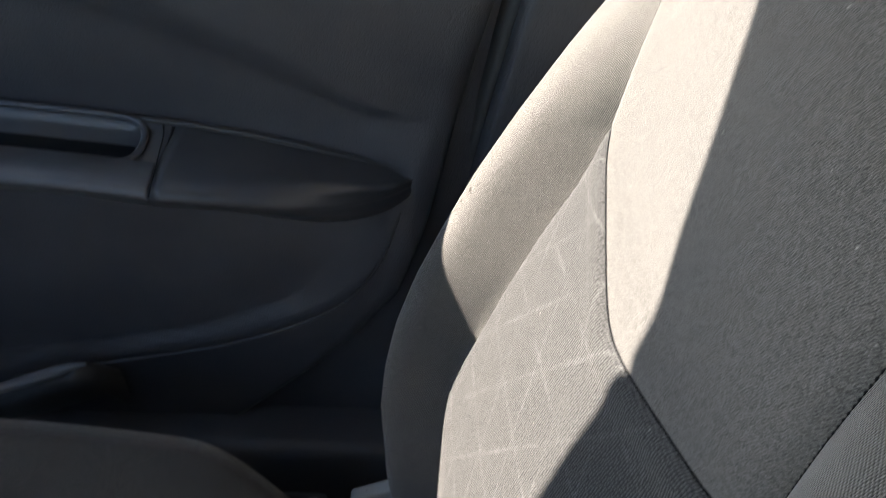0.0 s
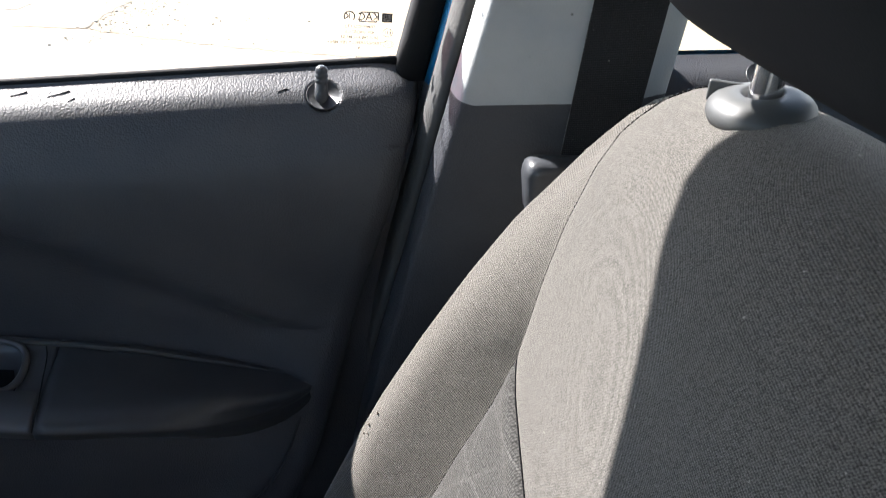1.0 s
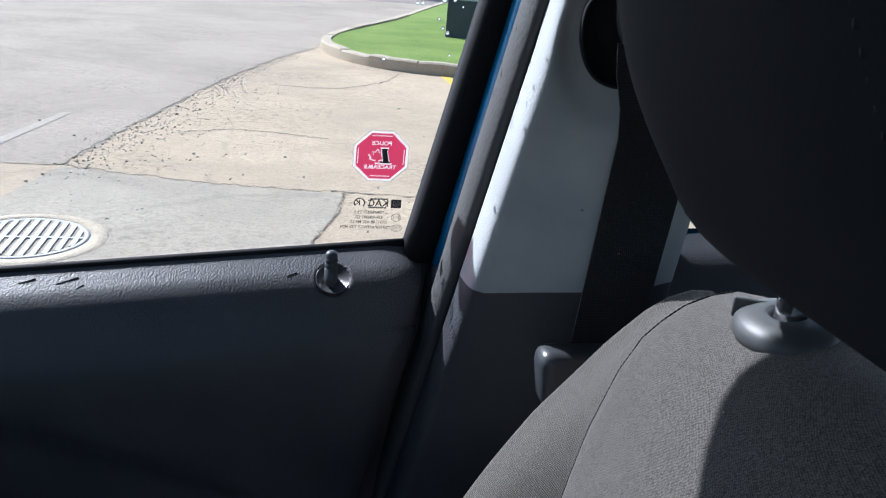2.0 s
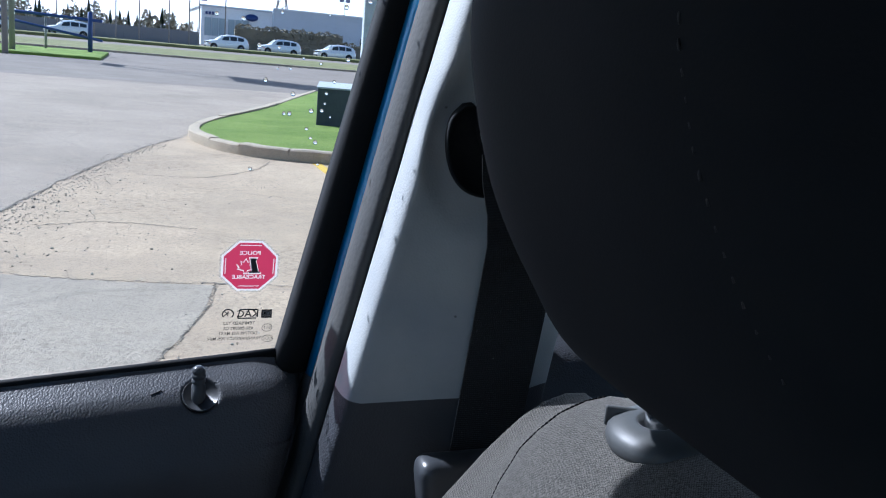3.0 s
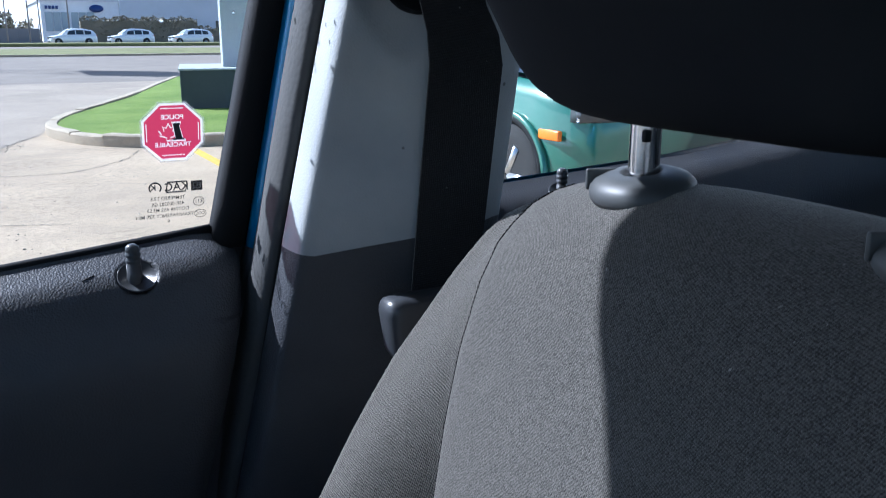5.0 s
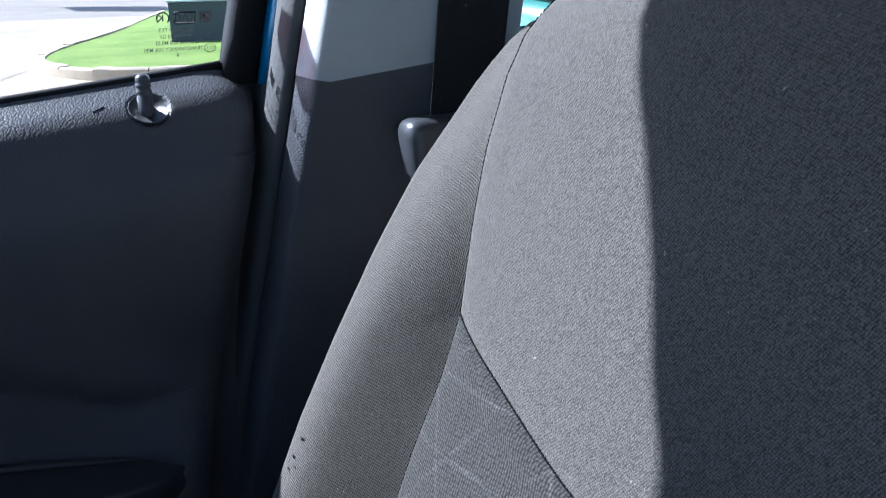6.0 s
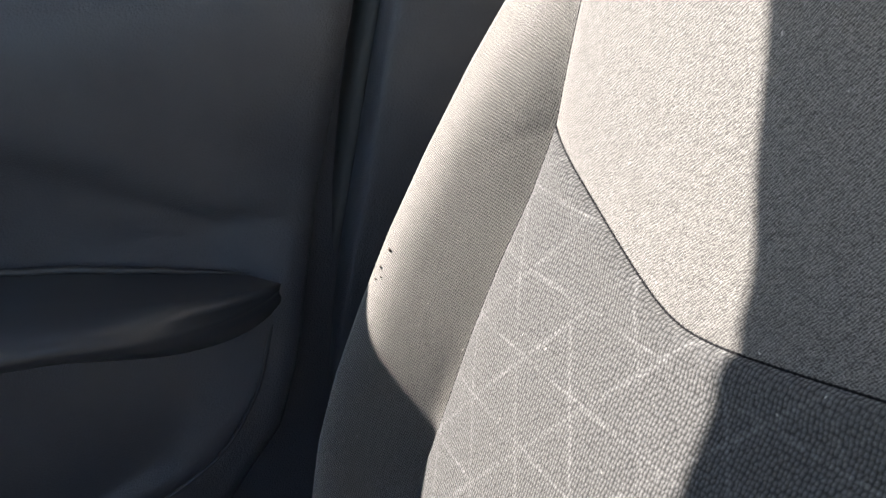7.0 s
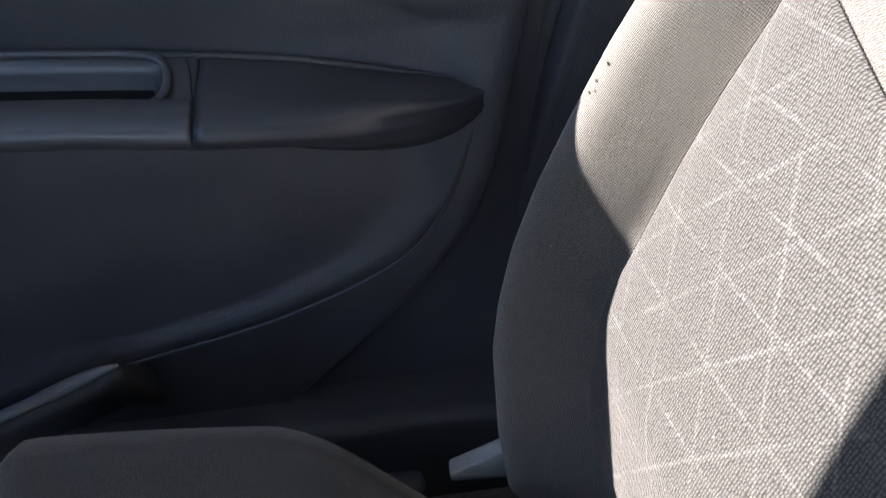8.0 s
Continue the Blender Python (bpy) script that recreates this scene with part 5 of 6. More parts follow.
# cracks and broken patches in the lot
CRACK = mat("dirt_in_crack", (0.19, 0.158, 0.122), 0.95)
rng = np.random.default_rng(12)


def crack(points, width):
    pts = smooth_line([(x, y, 0) for x, y in points], 24 * len(points))
    rows, drift = [], 0.0
    for i, p in enumerate(pts):
        d = (pts[min(i + 1, len(pts) - 1)] - pts[max(i - 1, 0)]).normalized()
        side = Vector((d.y, -d.x, 0))
        drift = 0.65 * drift + rng.normal(0, 0.010)
        mid_p = p + side * drift
        w = width * rng.uniform(0.1, 1.0) * (0.12 if rng.uniform() < 0.3 else 1.0)
        rows.append([mid_p - side * w + Vector((0, 0, LOT + 0.005)), mid_p + Vector((0, 0, LOT + 0.007)), mid_p + side * w + Vector((0, 0, LOT + 0.005))])
    under(part("crack", grid(rows), CRACK, None, "", False), lot)


for line, width in (([(-1.45, 5.76), (-0.71, 5.5), (-0.06, 5.34), (0.43, 5.30), (1.2, 5.2)], 0.012), ([(0.41, 5.27), (0.33, 4.87), (0.21, 4.42), (0.07, 4.05), (-0.1, 3.6)], 0.012),
                    ([(-1.43, 5.75), (-1.14, 7.3), (-0.59, 9.86), (0.02, 12.0), (0.50, 13.3)], 0.014), ([(-0.1, 9.6), (0.6, 9.55), (1.2, 10.2), (1.55, 11.1)], 0.014),
                    ([(-0.8, 6.9), (-0.3, 7.1), (0.4, 6.9)], 0.014)):
    crack(line, width)
# greyer slab beside the cracks
SLAB_MAT = ground_mat("grey_concrete", (0.36, 0.305, 0.237), (0.295, 0.248, 0.19))
bm = bmesh.new()
bm.faces.new([bm.verts.new((x, y, LOT + 0.002)) for x, y in ((-1.42, 5.72), (-1.9, 3.4), (-0.16, 3.4), (-0.1, 3.6), (0.07, 4.05), (0.21, 4.42), (0.33, 4.87), (0.40, 5.26), (-0.06, 5.33), (-0.71, 5.49))])
under(part("concrete_slab", bm, SLAB_MAT, None, "grey worn concrete slab", False), lot)
stones_v, stones_f = [], []
for k in range(3000):
    t = rng.uniform(0, 1)
    x = lerp(t, (0, 0.25, 0.65, 1), (-1.43, -1.14, -0.59, 0.35)) + abs(rng.normal(0, (0.42 if t < 0.6 else 0.12) * (0.35 if k % 2 else 1.0))) - 0.06
    y = lerp(t, (0, 0.25, 0.65, 1), (5.75, 7.3, 9.86, 13.0)) + rng.normal(0, 0.3)
    if rng.uniform() < 0.25:
        x, y = rng.uniform(-3, 1.6), rng.uniform(3.6, 10.5)
    if y > 10.9 and x > 0.4:
        continue
    r = rng.uniform(0.003, 0.010) * (1.5 if rng.uniform() < 0.06 else 0.9)
    n0 = len(stones_v)
    ring = [(x + r * rng.uniform(0.7, 1.2) * math.cos(q), y + r * rng.uniform(0.7, 1.2) * math.sin(q)) for q in (0.3, 1.5, 2.8, 4.0, 5.2)]
    stones_v += [(a, b, LOT) for a, b in ring] + [(x + (a - x) * 0.6, y + (b - y) * 0.6, LOT + r * rng.uniform(0.5, 0.9)) for a, b in ring]
    stones_f += [(n0 + i, n0 + (i + 1) % 5, n0 + 5 + (i + 1) % 5, n0 + 5 + i) for i in range(5)] + [tuple(n0 + 5 + i for i in range(5))]
STONE = mat("loose_stone", (0.3, 0.27, 0.23), 0.9)
ns = Nodes(STONE)
isl = ns.t.nodes.new("ShaderNodeNewGeometry")
ns.t.links.new(ns.ramp(isl.outputs["Random Per Island"], 0.1, 0.95, (0.15, 0.13, 0.105, 1), (0.44, 0.38, 0.30, 1)), ns.b.inputs["Base Color"])
me = bpy.data.meshes.new("gravel")
me.from_pydata(stones_v, [], stones_f)
me.materials.append(STONE)
tagged(new("gravel", me), "loose grey and brown gravel on the worn lot", "gravel", "", "stuff")


# ---- vehicles ----
def wheel(parent, x, y, r, w, side):
    """A wheel whose axle runs along y; side is +1 when its face points to +y."""
    c = (x, y, r)
    o = w / 2 * side
    tyre = hung("wheel", lathe([(r * 0.66, -w / 2), (r * 0.93, -w / 2), (r, -w * 0.36), (r, w * 0.36), (r * 0.93, w / 2), (r * 0.66, w / 2)], c, "y", 28), TYRE, parent, "black tyre")
    rim = hung("rim", lathe([(r * 0.70, 0.0), (r * 0.70, w * 0.46 * side), (r * 0.64, w * 0.48 * side), (r * 0.60, w * 0.30 * side), (r * 0.2, w * 0.26 * side), (0.001, w * 0.3 * side)], c, "y", 28), DARK_METAL, tyre, "dark rim well")
    sp = []
    for k in range(6):
        q = 2 * math.pi * k / 6
        sp.append(tube([(x + r * 0.08 * math.cos(q), y + w * 0.42 * side, r + r * 0.08 * math.sin(q)), (x + r * 0.64 * math.cos(q), y + w * 0.46 * side, r + r * 0.64 * math.sin(q))], r * 0.085, 6))
    sp.append(lathe([(r * 0.61, w * 0.44 * side), (r * 0.70, w * 0.47 * side), (r * 0.69, w * 0.5 * side), (r * 0.62, w * 0.48 * side)], c, "y", 28))
    hung("spokes", join(sp), ALLOY, tyre, "silver alloy spokes")


SCREEN = mat("windscreen_glass", (0.16, 0.19, 0.21), 0.08)


def vehicle(name, label, paint, at, turn, length, width, height, hood, group="", r=0.33):
    """A parked car, nose towards local -x, built from lofted sections."""
    car = thing(name, label, "car", group, (0, 0, 0), 0)
    L, W, H = length, width / 2, height
    low_nose = 0.0 if paint is GREEN_PAINT else 0.10
    xs = [0.0, 0.008, 0.018, *np.linspace(0.03, 1, 33)]
    rows = []
    for s in xs:
        x = (s - 0.5) * L
        nose = max(0.0, 1 - s / 0.10)
        tail = max(0.0, 1 - (1 - s) / 0.06)
        belt_z = lerp(s, (0, 0.008, 0.03, 0.1, 0.28, 0.5, 0.9, 1.0), (hood - 0.40, hood - 0.17 - low_nose, hood - 0.11 - low_nose, hood - 0.06 - low_nose * 0.7, hood, hood + 0.02, hood + 0.06, hood - 0.05))
        w = W * (1 - 0.16 * nose**2 - 0.08 * tail**2)
        low = 0.20 + 0.06 * nose
        rows.append([(x, -w * 0.80, low), (x, -w * 0.97, low + 0.08), (x, -w, 0.50), (x, -w * 0.985, belt_z - 0.12), (x, -w * 0.92, belt_z - 0.01), (x, -w * 0.70, belt_z + 0.035), (x, 0, belt_z + 0.055),
                     (x, w * 0.70, belt_z + 0.035), (x, w * 0.92, belt_z - 0.01), (x, w * 0.985, belt_z - 0.12), (x, w, 0.50), (x, w * 0.97, low + 0.08), (x, w * 0.80, low)])
    rows = [[(x + 0.16 * max(0.0, 1 - s / 0.12) * (y / W) ** 2, y, z) for x, y, z in r] for s, r in zip(xs, rows)]
    hung("body", grid(rows, closed_u=True, caps=True), paint, car)

    def band(y0, y1, z0, z1, proud, n=14):
        """A strip across the nose that follows its curve."""
        out = []
        for y in np.linspace(y0, y1, n):
            x = -0.5 * L + 0.16 * (y / W) ** 2 - proud
            e = 0.20 * max(0.0, abs(y) / W - 0.80)
            out.append([(x + e + 0.03, y, z0), (x + e + 0.012, y, z0 + 0.012), (x + e, y, z1 - 0.008), (x + e + 0.02, y, z1), (x + e + 0.12, y, z1), (x + e + 0.12, y, z0)])
        return grid(out, closed_u=True, caps=True)

    rows = []
    for s in np.linspace(0.26, 0.985, 26):
        x = (s - 0.5) * L
        top = lerp(s, (0.25, 0.43, 0.56, 0.78, 0.92, 0.985), (hood + 0.02, H - 0.09, H, H - 0.05, H - 0.20, hood + 0.08))
        b = hood - 0.02
        k = (top - b) / (H - b)
        rows.append([(x, -W * 0.93, b), (x, -W * (0.92 - 0.16 * k), b + (top - b) * 0.75), (x, -W * (0.85 - 0.2 * k), b + (top - b) * 0.95), (x, 0, top),
                     (x, W * (0.85 - 0.2 * k), b + (top - b) * 0.95), (x, W * (0.92 - 0.16 * k), b + (top - b) * 0.75), (x, W * 0.93, b)])
    hung("cabin", grid(rows, caps=True), paint, car)
    for sd in (-1, 1):
        for s0, s1 in ((0.36, 0.54), (0.56, 0.72), (0.74, 0.88)):
            pts = []
            for s, f in ((s0, 0.1), (s1, 0.1), (s1, 0.8), (s0 + (0.05 if s0 < 0.4 else 0), 0.8)):
                x = (s - 0.5) * L
                top = lerp(s, (0.25, 0.43, 0.56, 0.78, 0.92, 0.985), (hood + 0.02, H - 0.09, H, H - 0.05, H - 0.20, hood + 0.08))
                b = hood - 0.02
                k = (top - b) / (H - b)
                z = b + (top - b) * 0.75 * min(1, f / 0.75 if f < 0.75 else 1)
                q = min(1.0, f / 0.75)
                pts.append((x, sd * (W * (0.93 + (-0.01 - 0.16 * k) * q) + 0.006), z))
            hung("side_window", plate(pts, 0.004, (0, sd, 0)), DARK_GLASS, car, "dark side glass", False)
        for s in (0.175, 0.81):
            wheel(car, (s - 0.5) * L, sd * (W - 0.085), r, 0.21, sd)
            arch = [((s - 0.5) * L + r * 1.13 * math.cos(q), sd * (W + 0.004), r + 0.01 + r * 1.13 * math.sin(q)) for q in np.linspace(-0.35, math.pi + 0.35, 26)]
            hung("wheel_arch", tube(arch, 0.028, 8), DARK_METAL if paint is not GREEN_PAINT else paint, car, "wheel arch edge")
            well = [((s - 0.5) * L + r * 1.06 * math.cos(q), sd * (W + 0.001), r + 0.01 + r * 1.06 * math.sin(q)) for q in np.linspace(-0.3, math.pi + 0.3, 26)]
            hung("wheel_well", tube(well, 0.035, 6, 1.0), DEEP_BLACK, car, "dark wheel well")
        x = -0.5 * L + 0.10
        hung("headlight", band(sd * W * 0.56, sd * W * 0.93, hood - 0.31, hood - 0.19, 0.014, 10), LAMP, car, "clear headlight")
        hung("marker_lamp", box(x + 0.20, x + 0.42, sd * (W * 0.985) - 0.02, sd * (W * 0.985) + 0.02, hood - 0.44, hood - 0.37, 0.01), AMBER, car, "amber side marker lamp")
        hung("taillight", box(0.5 * L - 0.16, 0.5 * L + 0.005, sd * W * 0.78 - 0.12, sd * W * 0.78 + 0.12, hood - 0.2, hood - 0.02, 0.03), mat("red_lens", (0.4, 0.01, 0.01), 0.2), car, "red tail light")
        hung("mirror", box(-0.16 * L, -0.16 * L + 0.10, sd * (W + 0.08) - 0.09, sd * (W + 0.08) + 0.09, hood + 0.02, hood + 0.17, 0.03), paint, car)
    # separate hood panel whose slate colour paints in the reflected sky
    if paint is GREEN_PAINT:
        rows = []
        for s in np.linspace(0.012, 0.275, 16):
            x = (s - 0.5) * L
            row = []
            for q in np.linspace(-0.91, 0.91, 25):
                base = lerp(s, (0, 0.008, 0.03, 0.1, 0.28), (hood - 0.40, hood - 0.17, hood - 0.11, hood - 0.06, hood)) + 0.055 - 0.04 * q * q
                bulge = 0.035 * step((0.62 - abs(q)) / 0.22) * step((s - 0.01) / 0.05)
                row.append((x + 0.16 * max(0.0, 1 - s / 0.12) * q * q, q * W * (1 - 0.16 * max(0.0, 1 - s / 0.10) ** 2), base + 0.010 + bulge))
            rows.append(row)
        top_rows = rows
        under_rows = [[(a, b, c - 0.03) for a, b, c in r] for r in reversed(rows)]
        hung("hood", grid(top_rows + under_rows, closed_v=True), HOOD_REFLECTION, car, "hood with a raised middle, its sky reflection painted dark slate")
    hung("grille", band(-W * 0.555, W * 0.555, hood - 0.36, hood - 0.20, 0.010, 24), DARK_METAL, car, "dark grille")
    hung("chrome_strip", tube([(-0.5 * L + 0.16 * (y / W) ** 2 - 0.016 + 0.20 * max(0.0, abs(y) / W - 0.80), y, hood - 0.185) for y in np.linspace(-W * 0.9, W * 0.9, 30)], 0.009, 6), CHROME, car, "thin chrome strip")
    cross = [(-0.10, 0.018), (-0.04, 0.018), (-0.035, 0.036), (0.045, 0.036), (0.04, 0.018), (0.10, 0.018), (0.085, -0.018), (0.035, -0.018), (0.03, -0.036), (-0.05, -0.036), (-0.045, -0.018), (-0.115, -0.018)]
    hung("emblem", plate([(-0.5 * L - 0.012, a, hood - 0.275 + b) for a, b in cross], 0.02, (-1, 0, 0)), mat("gold_emblem", (0.6, 0.42, 0.12), 0.3, 0.8), car, "gold cross-shaped emblem", False)
    hung("bumper_grille", band(-W * 0.6, W * 0.6, 0.30, 0.46, 0.012, 20), DARK_METAL, car, "dark lower grille")
    ws = []
    for s, f in ((0.275, 0.1), (0.405, 0.9)):
        x = (s - 0.5) * L - 0.012
        top = lerp(s, (0.26, 0.42), (hood + 0.03, H - 0.06))
        ws.append((x, top))
    (xa, za), (xb, zb) = ws
    hung("windscreen", plate([(xa, -W * 0.78, za + 0.02), (xa, W * 0.78, za + 0.02), (xb, W * 0.62, zb + 0.01), (xb, -W * 0.62, zb + 0.01)], 0.006, (-0.6, 0, 0.8)), SCREEN, car, "grey windscreen", False)
    car.matrix_world = pose(*at, 0, 0, turn)
    return car


vehicle("parked_truck", "dark green parked truck with silver wheels facing the lane", GREEN_PAINT, (4.24, 6.90, LOT), 93.0, 5.0, 2.12, 1.85, 1.15, "", 0.40)
# white cargo trailer, made up to give the glaring white beyond the green truck
trailer = thing("cargo_trailer", "plain white cargo trailer added to fill the bright area beyond the green truck", "trailer", at=(12.6, 6.9, LOT))
WHITE_PAINT = car_paint("white_trailer_paint", (0.86, 0.86, 0.85), 0.0)
hung("body", box(11.6, 13.7, 4.2, 14.0, LOT + 0.32, LOT + 3.3, 0.05), WHITE_PAINT, trailer)
hung("chassis", box(11.9, 13.4, 4.3, 13.9, LOT + 0.22, LOT + 0.32), DARK_METAL, trailer, "dark steel chassis", False)
for y in (8.4, 9.3):
    for x in (11.75, 13.55):
        hung("wheel", lathe([(0.16, -0.1), (0.31, -0.1), (0.34, -0.06), (0.34, 0.06), (0.31, 0.1), (0.16, 0.1)], (x, y, LOT + 0.34), "x", 24), TYRE, trailer, "black tyre")
hung("drawbar", tube([(12.65, 4.3, LOT + 0.48), (12.65, 3.0, LOT + 0.45)], 0.05, 8), DARK_METAL, trailer, "dark drawbar")
trailer_turn = Matrix.Translation((12.6, 9.0, 0)) @ pose(0, 0, 0, 0, 0, -24) @ Matrix.Translation((-12.6, -9.0, 0))
hung("jack", tube([(12.65, 3.2, LOT), (12.65, 3.2, LOT + 0.6)], 0.035, 8), DARK_METAL, trailer)
trailer.matrix_world = trailer_turn @ trailer.matrix_world
for k, (x, y) in enumerate(((-9.9, 99.0), (-17.5, 99.4), (6.2, 99.0), (12.1, 99.4), (18.4, 99.0), (25.0, 99.4), (31.5, 99.0))):
    vehicle("parked_suv", "silver sport utility vehicle parked in the dealership row", SILVER_PAINT if k != 6 else DARK_PAINT, (x + 2.5, y, LOT + 0.12), 8, 4.7, 1.85, 1.72, 1.05, "dealership row")

# ---- far side of the road ----
gate = thing("road_gate", "blue steel swing gate at the lot entrance", "gate", at=(-2.6, 49.0, LOT))
hung("post", lathe([(0.12, 0), (0.12, 2.15), (0.02, 2.2)], (-2.6, 49.0, LOT), n=12), GATE_BLUE, gate)
hung("post", lathe([(0.06, 0), (0.06, 1.9)], (-4.75, 49.4, LOT), n=10), POLE, gate, "grey thin post")
hung("top_rail", tube([(-2.0, 48.9, LOT + 1.75), (-9.5, 50.2, LOT + 2.0)], 0.08, 8), GATE_BLUE, gate)
hung("brace", tube([(-2.0, 48.9, LOT + 0.75), (-9.5, 50.2, LOT + 1.95)], 0.07, 8), GATE_BLUE, gate)
setting("gate_island", box(-9.0, -1.8, 42.0, 52.0, LOT - 0.05, LOT + 0.14, 0.05), GRASS_BASE, "small curbed grass patch by the gate", "grass")

SHOP_GLASS = mat("shop_window_glass", (0.30, 0.37, 0.42), 0.12)
bld = thing("dealership_building", "long low white and grey dealership building", "building", at=(30, 150, LOT))
hung("wall", box(8.5, 19.3, 140.0, 175.0, LOT, LOT + 5.9), WALL_WHITE, bld, "white clad front wing", False)
hung("wall", box(19.3, 75.0, 139.0, 178.0, LOT, LOT + 6.5), WALL_GREY, bld, "grey clad hall", False)
hung("roof", box(8.2, 19.3, 139.7, 175.2, LOT + 5.9, LOT + 6.2), WALL_GREY, bld, "grey roof edge", False)
hung("roof", box(19.25, 75.0, 138.8, 178.2, LOT + 6.5, LOT + 6.7), WALL_WHITE, bld, "pale roof edge", False)
for k in range(6):
    x = 9.0 + k * 1.10 + 0.25 * (k > 2)
    w = hung("window", box(x, x + 0.98, 139.85, 140.05, LOT + 1.6, LOT + 4.3), SHOP_GLASS, bld, "grey-blue shop window", False)
    hung("frame", box(x - 0.06, x + 1.04, 139.9, 140.02, LOT + 1.45, LOT + 1.6), WALL_WHITE, w, "", False)
for k in range(4):
    x = 9.1 + k * 0.48
    hung("sign_bar", box(x, x + 0.32, 139.7, 139.9, LOT + 4.75, LOT + 5.2), GATE_BLUE, bld, "", False)
hung("sign_disc", lathe([(0.0, -0.25), (1.0, -0.2), (1.0, 0.0)], (16.1, 139.9, LOT + 4.85), "y", 20, 0.55), GATE_BLUE, bld, "blue oval sign")
for k in range(7):
    x = 27 + k * 6.5
    hung("window", box(x, x + 2.2, 138.85, 139.05, LOT + 0.5, LOT + 3.2), DARK_GLASS, bld, "dark door", False)

def hedge(x0, x1, y, height, count, seed):
    """A clipped bare hedge: a core and many small twig clumps with an uneven top."""
    rng = np.random.default_rng(seed)
    vs, fs = [], []
    for k in range(count):
        x = rng.uniform(x0, x1)
        top = height + 0.16 * math.sin(x * 1.7 + seed) + 0.10 * math.sin(x * 5.3)
        z = LOT + top * rng.uniform(0.0, 1.0) ** 0.7
        yy = y + rng.uniform(-0.2, 1.2)
        w = rng.uniform(0.06, 0.17)
        a, b = rng.uniform(0, 6.28), rng.uniform(-1, 1)
        c, d = math.cos(a) * w, math.sin(a) * w
        n0 = len(vs)
        vs += [(x - c, yy - d, z - w * b), (x + d * 0.6, yy - c * 0.6, z - w * 0.7), (x + c, yy + d, z + w * b), (x - d * 0.6, yy + c * 0.6, z + w * 0.7)]
        fs.append((n0, n0 + 1, n0 + 2, n0 + 3))
    n0 = len(vs)
    h = LOT + height * 0.86
    vs += [(x0, y, LOT), (x1, y, LOT), (x1, y, h), (x0, y, h), (x0, y + 1, LOT), (x1, y + 1, LOT), (x1, y + 1, h), (x0, y + 1, h)]
    fs += [tuple(n0 + i for i in f) for f in ((0, 1, 2, 3), (4, 5, 6, 7), (3, 2, 6, 7), (0, 4, 7, 3), (1, 5, 6, 2))]
    me = bpy.data.meshes.new("hedge")
    me.from_pydata(vs, [], fs)
    me.materials.append(HEDGE_MAT)
    tagged(new("hedge", me), "brown leafless clipped hedge before the building", "hedge", "", "stuff")


hedge(11.5, 26.0, 118.0, 3.3, 5200, 5)
hedge(26.2, 60.0, 118.3, 2.1, 6500, 6)
fence = thing("chain_fence", "grey wire fence behind the dealership row", "fence", at=(-20, 121, LOT))
for k in range(24):
    hung("post", lathe([(0.05, 0), (0.05, 2.4)], (-46 + k * 2.3, 121, LOT + 0.1), n=6), FENCE, fence)
hung("fabric", box(-46, 7, 120.97, 121.03, LOT + 0.1, LOT + 1.9), FENCE, fence, "dark wire mesh", False)

LAMPS = ((-9.5, 112, 11.0), (-5.6, 115, 13.0), (-3.2, 118, 9.0), (-0.4, 113, 12.0), (3.1, 114, 10.5), (5.2, 108, 16.0), (6.8, 116, 8.0), (9.6, 111, 12.0), (33.0, 150, 13.0))
for k, (x, y, h) in enumerate(LAMPS):
    lamp = thing("street_lamp", "thin grey lamp post with small dark banners", "street lamp", "dealership lamp posts", (x, y, LOT))
    hung("post", lathe([(0.09, 0), (0.06, h), (0.02, h + 0.05)], (x, y, LOT), n=8), POLE, lamp)
    hung("banner", box(x + 0.15, x + 0.95, y - 0.05, y + 0.05, LOT + h - 2.2 - (k % 3) * 0.8, LOT + h - 0.9 - (k % 3) * 0.8), BANNER, lamp, "dark cloth banner", False)
    hung("banner", box(x - 0.95, x - 0.15, y - 0.05, y + 0.05, LOT + h - 2.2 - (k % 3) * 0.8, LOT + h - 0.9 - (k % 3) * 0.8), BANNER, lamp, "dark cloth banner", False)

tower = thing("power_pylon", "far grey lattice power pylon", "power pylon", at=(44.5, 300, LOT))
PX = 44.5
for sx, sy in ((-1, -1), (1, -1), (1, 1), (-1, 1)):
    hung("leg", tube([(PX + sx * 3.2, 300 + sy * 3.2, LOT), (PX + sx * 1.3, 300 + sy * 1.3, 15), (PX + sx * 0.4, 300 + sy * 0.4, 31)], 0.2, 6), POLE, tower)
for k in range(9):
    z = LOT + 1.5 + k * 3.2
    wd = lerp(z, (0, 15, 31), (3.2, 1.3, 0.4))
    for s in (-1, 1):
        hung("brace", tube([(PX - wd * s, 300 - wd, z), (PX + wd * s * 0.85, 300 - wd * 0.85, z + 3.1)], 0.13, 5), POLE, tower)
for z, w in ((19, 7.5), (26, 5.5), (30.5, 3.0)):
    hung("arm", tube([(PX - w, 300, z), (PX, 300, z + 1.4), (PX + w, 300, z)], 0.2, 5), POLE, tower)
    hung("arm", tube([(PX - w, 300, z), (PX + w, 300, z)], 0.16, 5), POLE, tower)


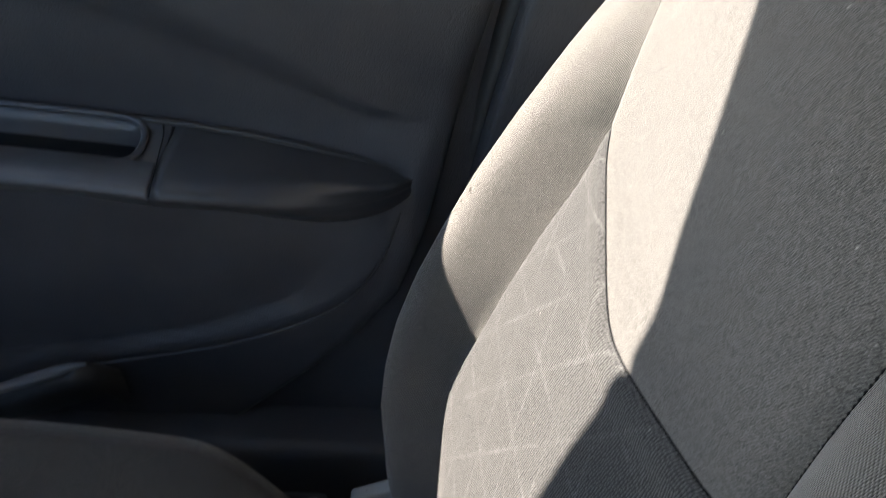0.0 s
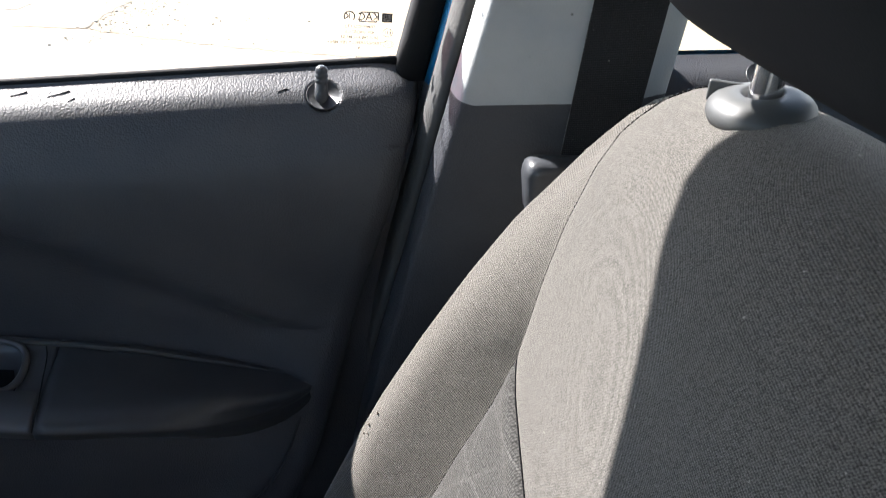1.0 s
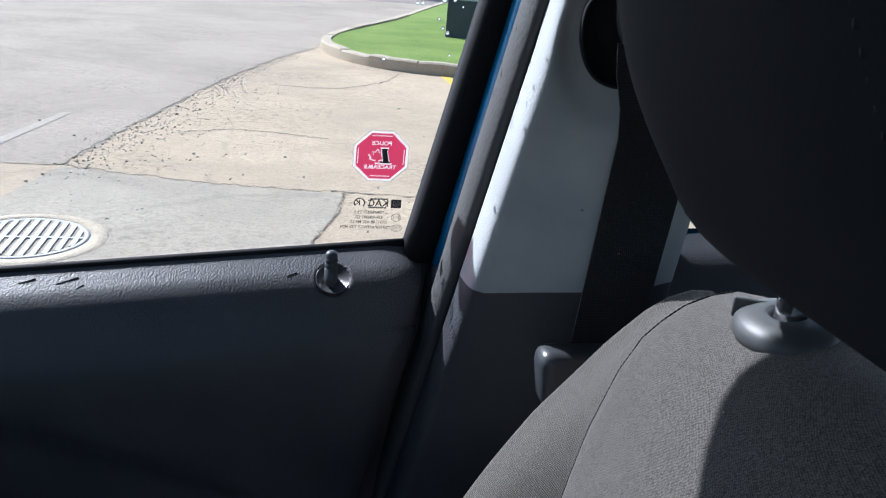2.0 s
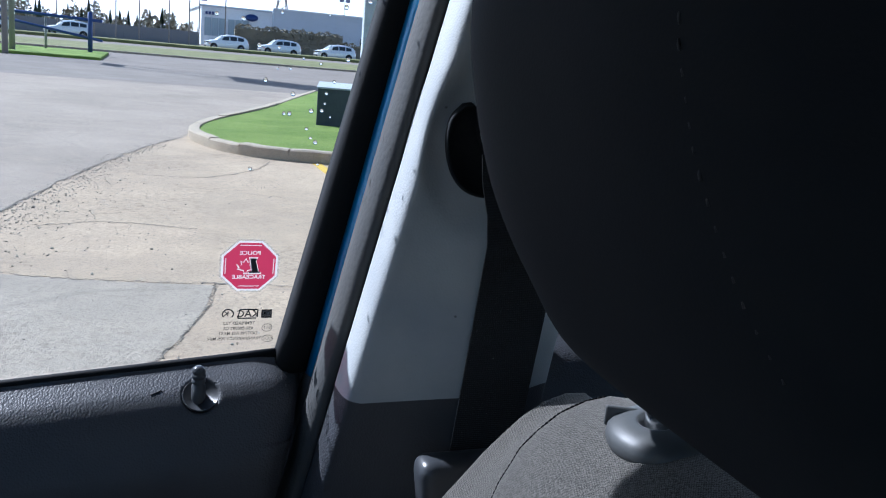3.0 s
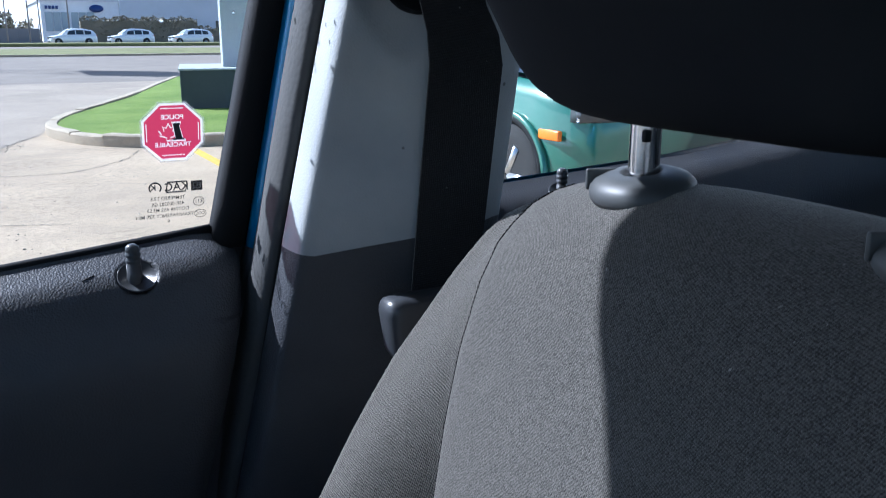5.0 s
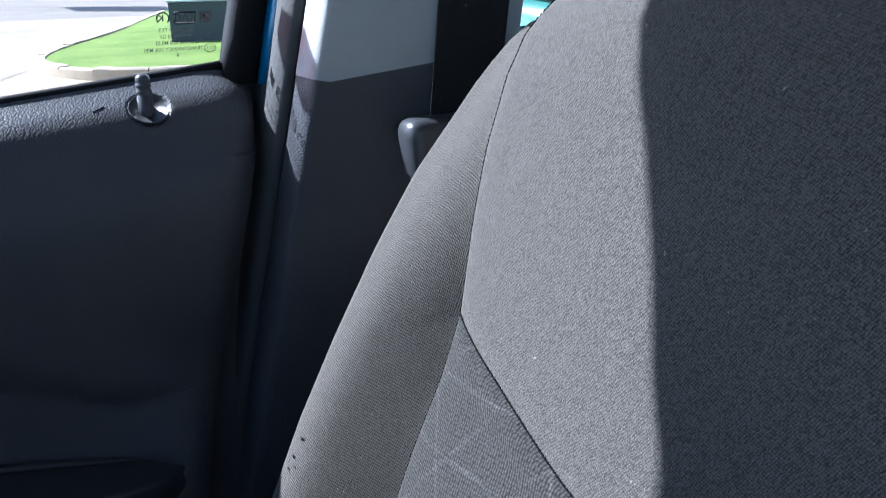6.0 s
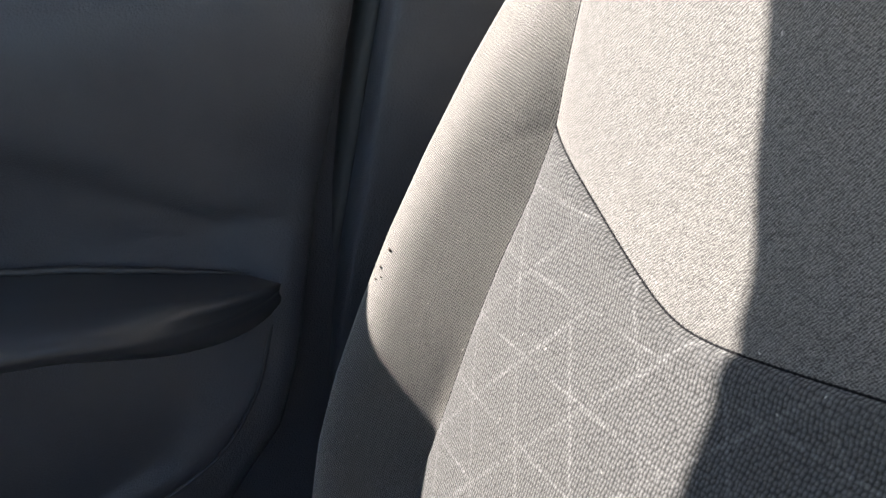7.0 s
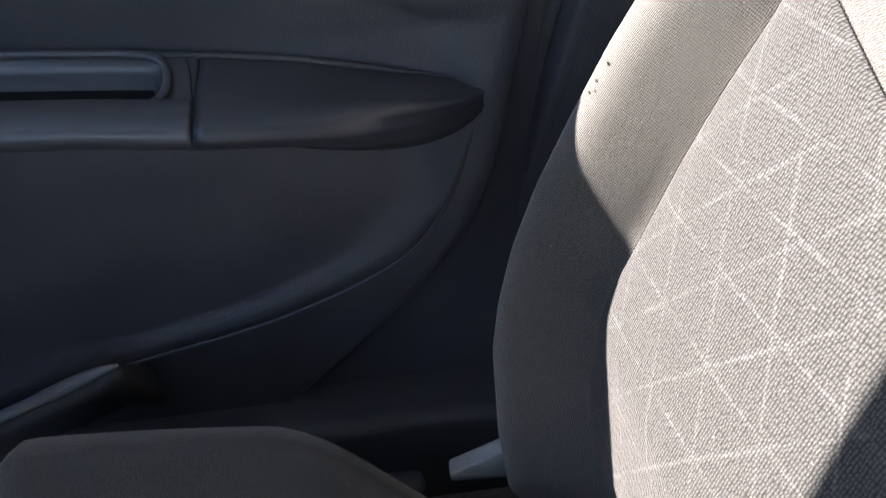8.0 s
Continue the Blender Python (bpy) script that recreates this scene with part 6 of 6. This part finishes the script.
# spruces: trunk and whorls of small drooping fronds
def spruce(x, y, h, seed):
    rng = np.random.default_rng(seed)
    tree = thing("spruce_tree", "dark green far spruce tree with a ragged outline", "tree", "far spruces", (x, y, LOT))
    hung("trunk", lathe([(h * 0.02, 0), (h * 0.004, h * 0.98)], (x, y, LOT), n=6), BARK, tree)
    vs, fs = [], []
    for k in range(900):
        t = rng.uniform(0.06, 1.0) ** 0.8
        rad = h * 0.24 * (1.04 - t) * rng.uniform(0.55, 1.1)
        a = rng.uniform(0, 6.283)
        c, s = math.cos(a), math.sin(a)
        z = LOT + h * t
        ln, wd = rad, h * 0.02 * rng.uniform(0.6, 1.4)
        dz = -0.35 * rad
        n0 = len(vs)
        vs += [(x - s * wd * 0.3, y + c * wd * 0.3, z), (x + c * ln * 0.6 - s * wd, y + s * ln * 0.6 + c * wd, z + dz * 0.5), (x + c * ln, y + s * ln, z + dz), (x + c * ln * 0.6 + s * wd, y + s * ln * 0.6 - c * wd, z + dz * 0.5 - wd)]
        fs += [(n0, n0 + 1, n0 + 2, n0 + 3)]
    me = bpy.data.meshes.new("crown")
    me.from_pydata(vs, [], fs)
    me.materials.append(LEAF_MAT)
    under(new("crown", me), tree)


rng = np.random.default_rng(9)
for k in range(34):
    spruce(-48 + k * 1.75 + rng.uniform(-0.7, 0.7), 165 + rng.uniform(-14, 22), rng.uniform(3.2, 6.0), 50 + k)

# belt of far bushes and bare trees behind the fence
rng = np.random.default_rng(21)
vs, fs = [], []
for k in range(14000):
    x = rng.uniform(-75, 8)
    y = 150 + rng.uniform(0, 12)
    top = 3.4 + 1.0 * math.sin(x * 0.55) + 0.8 * math.sin(x * 1.7 + 1) + 0.5 * math.sin(x * 4.1)
    z = LOT + rng.uniform(0.0, 1.0) ** 0.8 * max(1.2, top)
    w = rng.uniform(0.12, 0.34)
    a, b = rng.uniform(0, 6.28), rng.uniform(-1, 1)
    c, s = math.cos(a) * w, math.sin(a) * w
    n0 = len(vs)
    vs += [(x - c, y - s, z - w * b), (x + s * 0.6, y - c * 0.6, z - w * 0.6), (x + c, y + s, z + w * b), (x - s * 0.6, y + c * 0.6, z + w * 0.6)]
    fs.append((n0, n0 + 1, n0 + 2, n0 + 3))
me = bpy.data.meshes.new("far_woods")
me.from_pydata(vs, [], fs)
me.materials.append(HEDGE_MAT)
tagged(new("far_woods", me), "brown-green belt of far bushes behind the fence", "woods", "", "stuff")

# bright haze low in the sky
haze = bpy.data.materials.new("bright_haze")
haze.use_nodes = True
ht = haze.node_tree
ht.nodes.remove(ht.nodes["Principled BSDF"])
em = ht.nodes.new("ShaderNodeEmission")
em.inputs["Color"].default_value, em.inputs["Strength"].default_value = (0.93, 0.97, 1.0, 1), 1.25
ht.links.new(em.outputs[0], ht.nodes["Material Output"].inputs[0])
arc = [[(850 * math.sin(a), 850 * math.cos(a), z) for a in np.linspace(-1.7, 2.1, 60)] for z in (-5, 60, 140, 260)]
setting("backdrop", grid(arc), haze, "pale bright haze low in the sky", "sky")

# tall roadside board on two poles, whose shadow lies on the road
board = thing("roadside_board", "tall grey board on two poles beside the road", "billboard", at=(-5.6, 42.6, LOT))
for y in (41.5, 43.7):
    hung("pole", lathe([(0.13, 0), (0.11, 10.8)], (-5.6, y, LOT), n=12), POLE, board)
hung("panel", box(-5.75, -5.45, 40.4, 44.8, 10.4, 13.8, 0.04), GREY_METAL, board, "grey panel", False)
hung("panel", box(-5.68, -5.52, 41.6, 43.6, 4.6, 5.5, 0.03), GREY_METAL, board, "small lower panel", False)
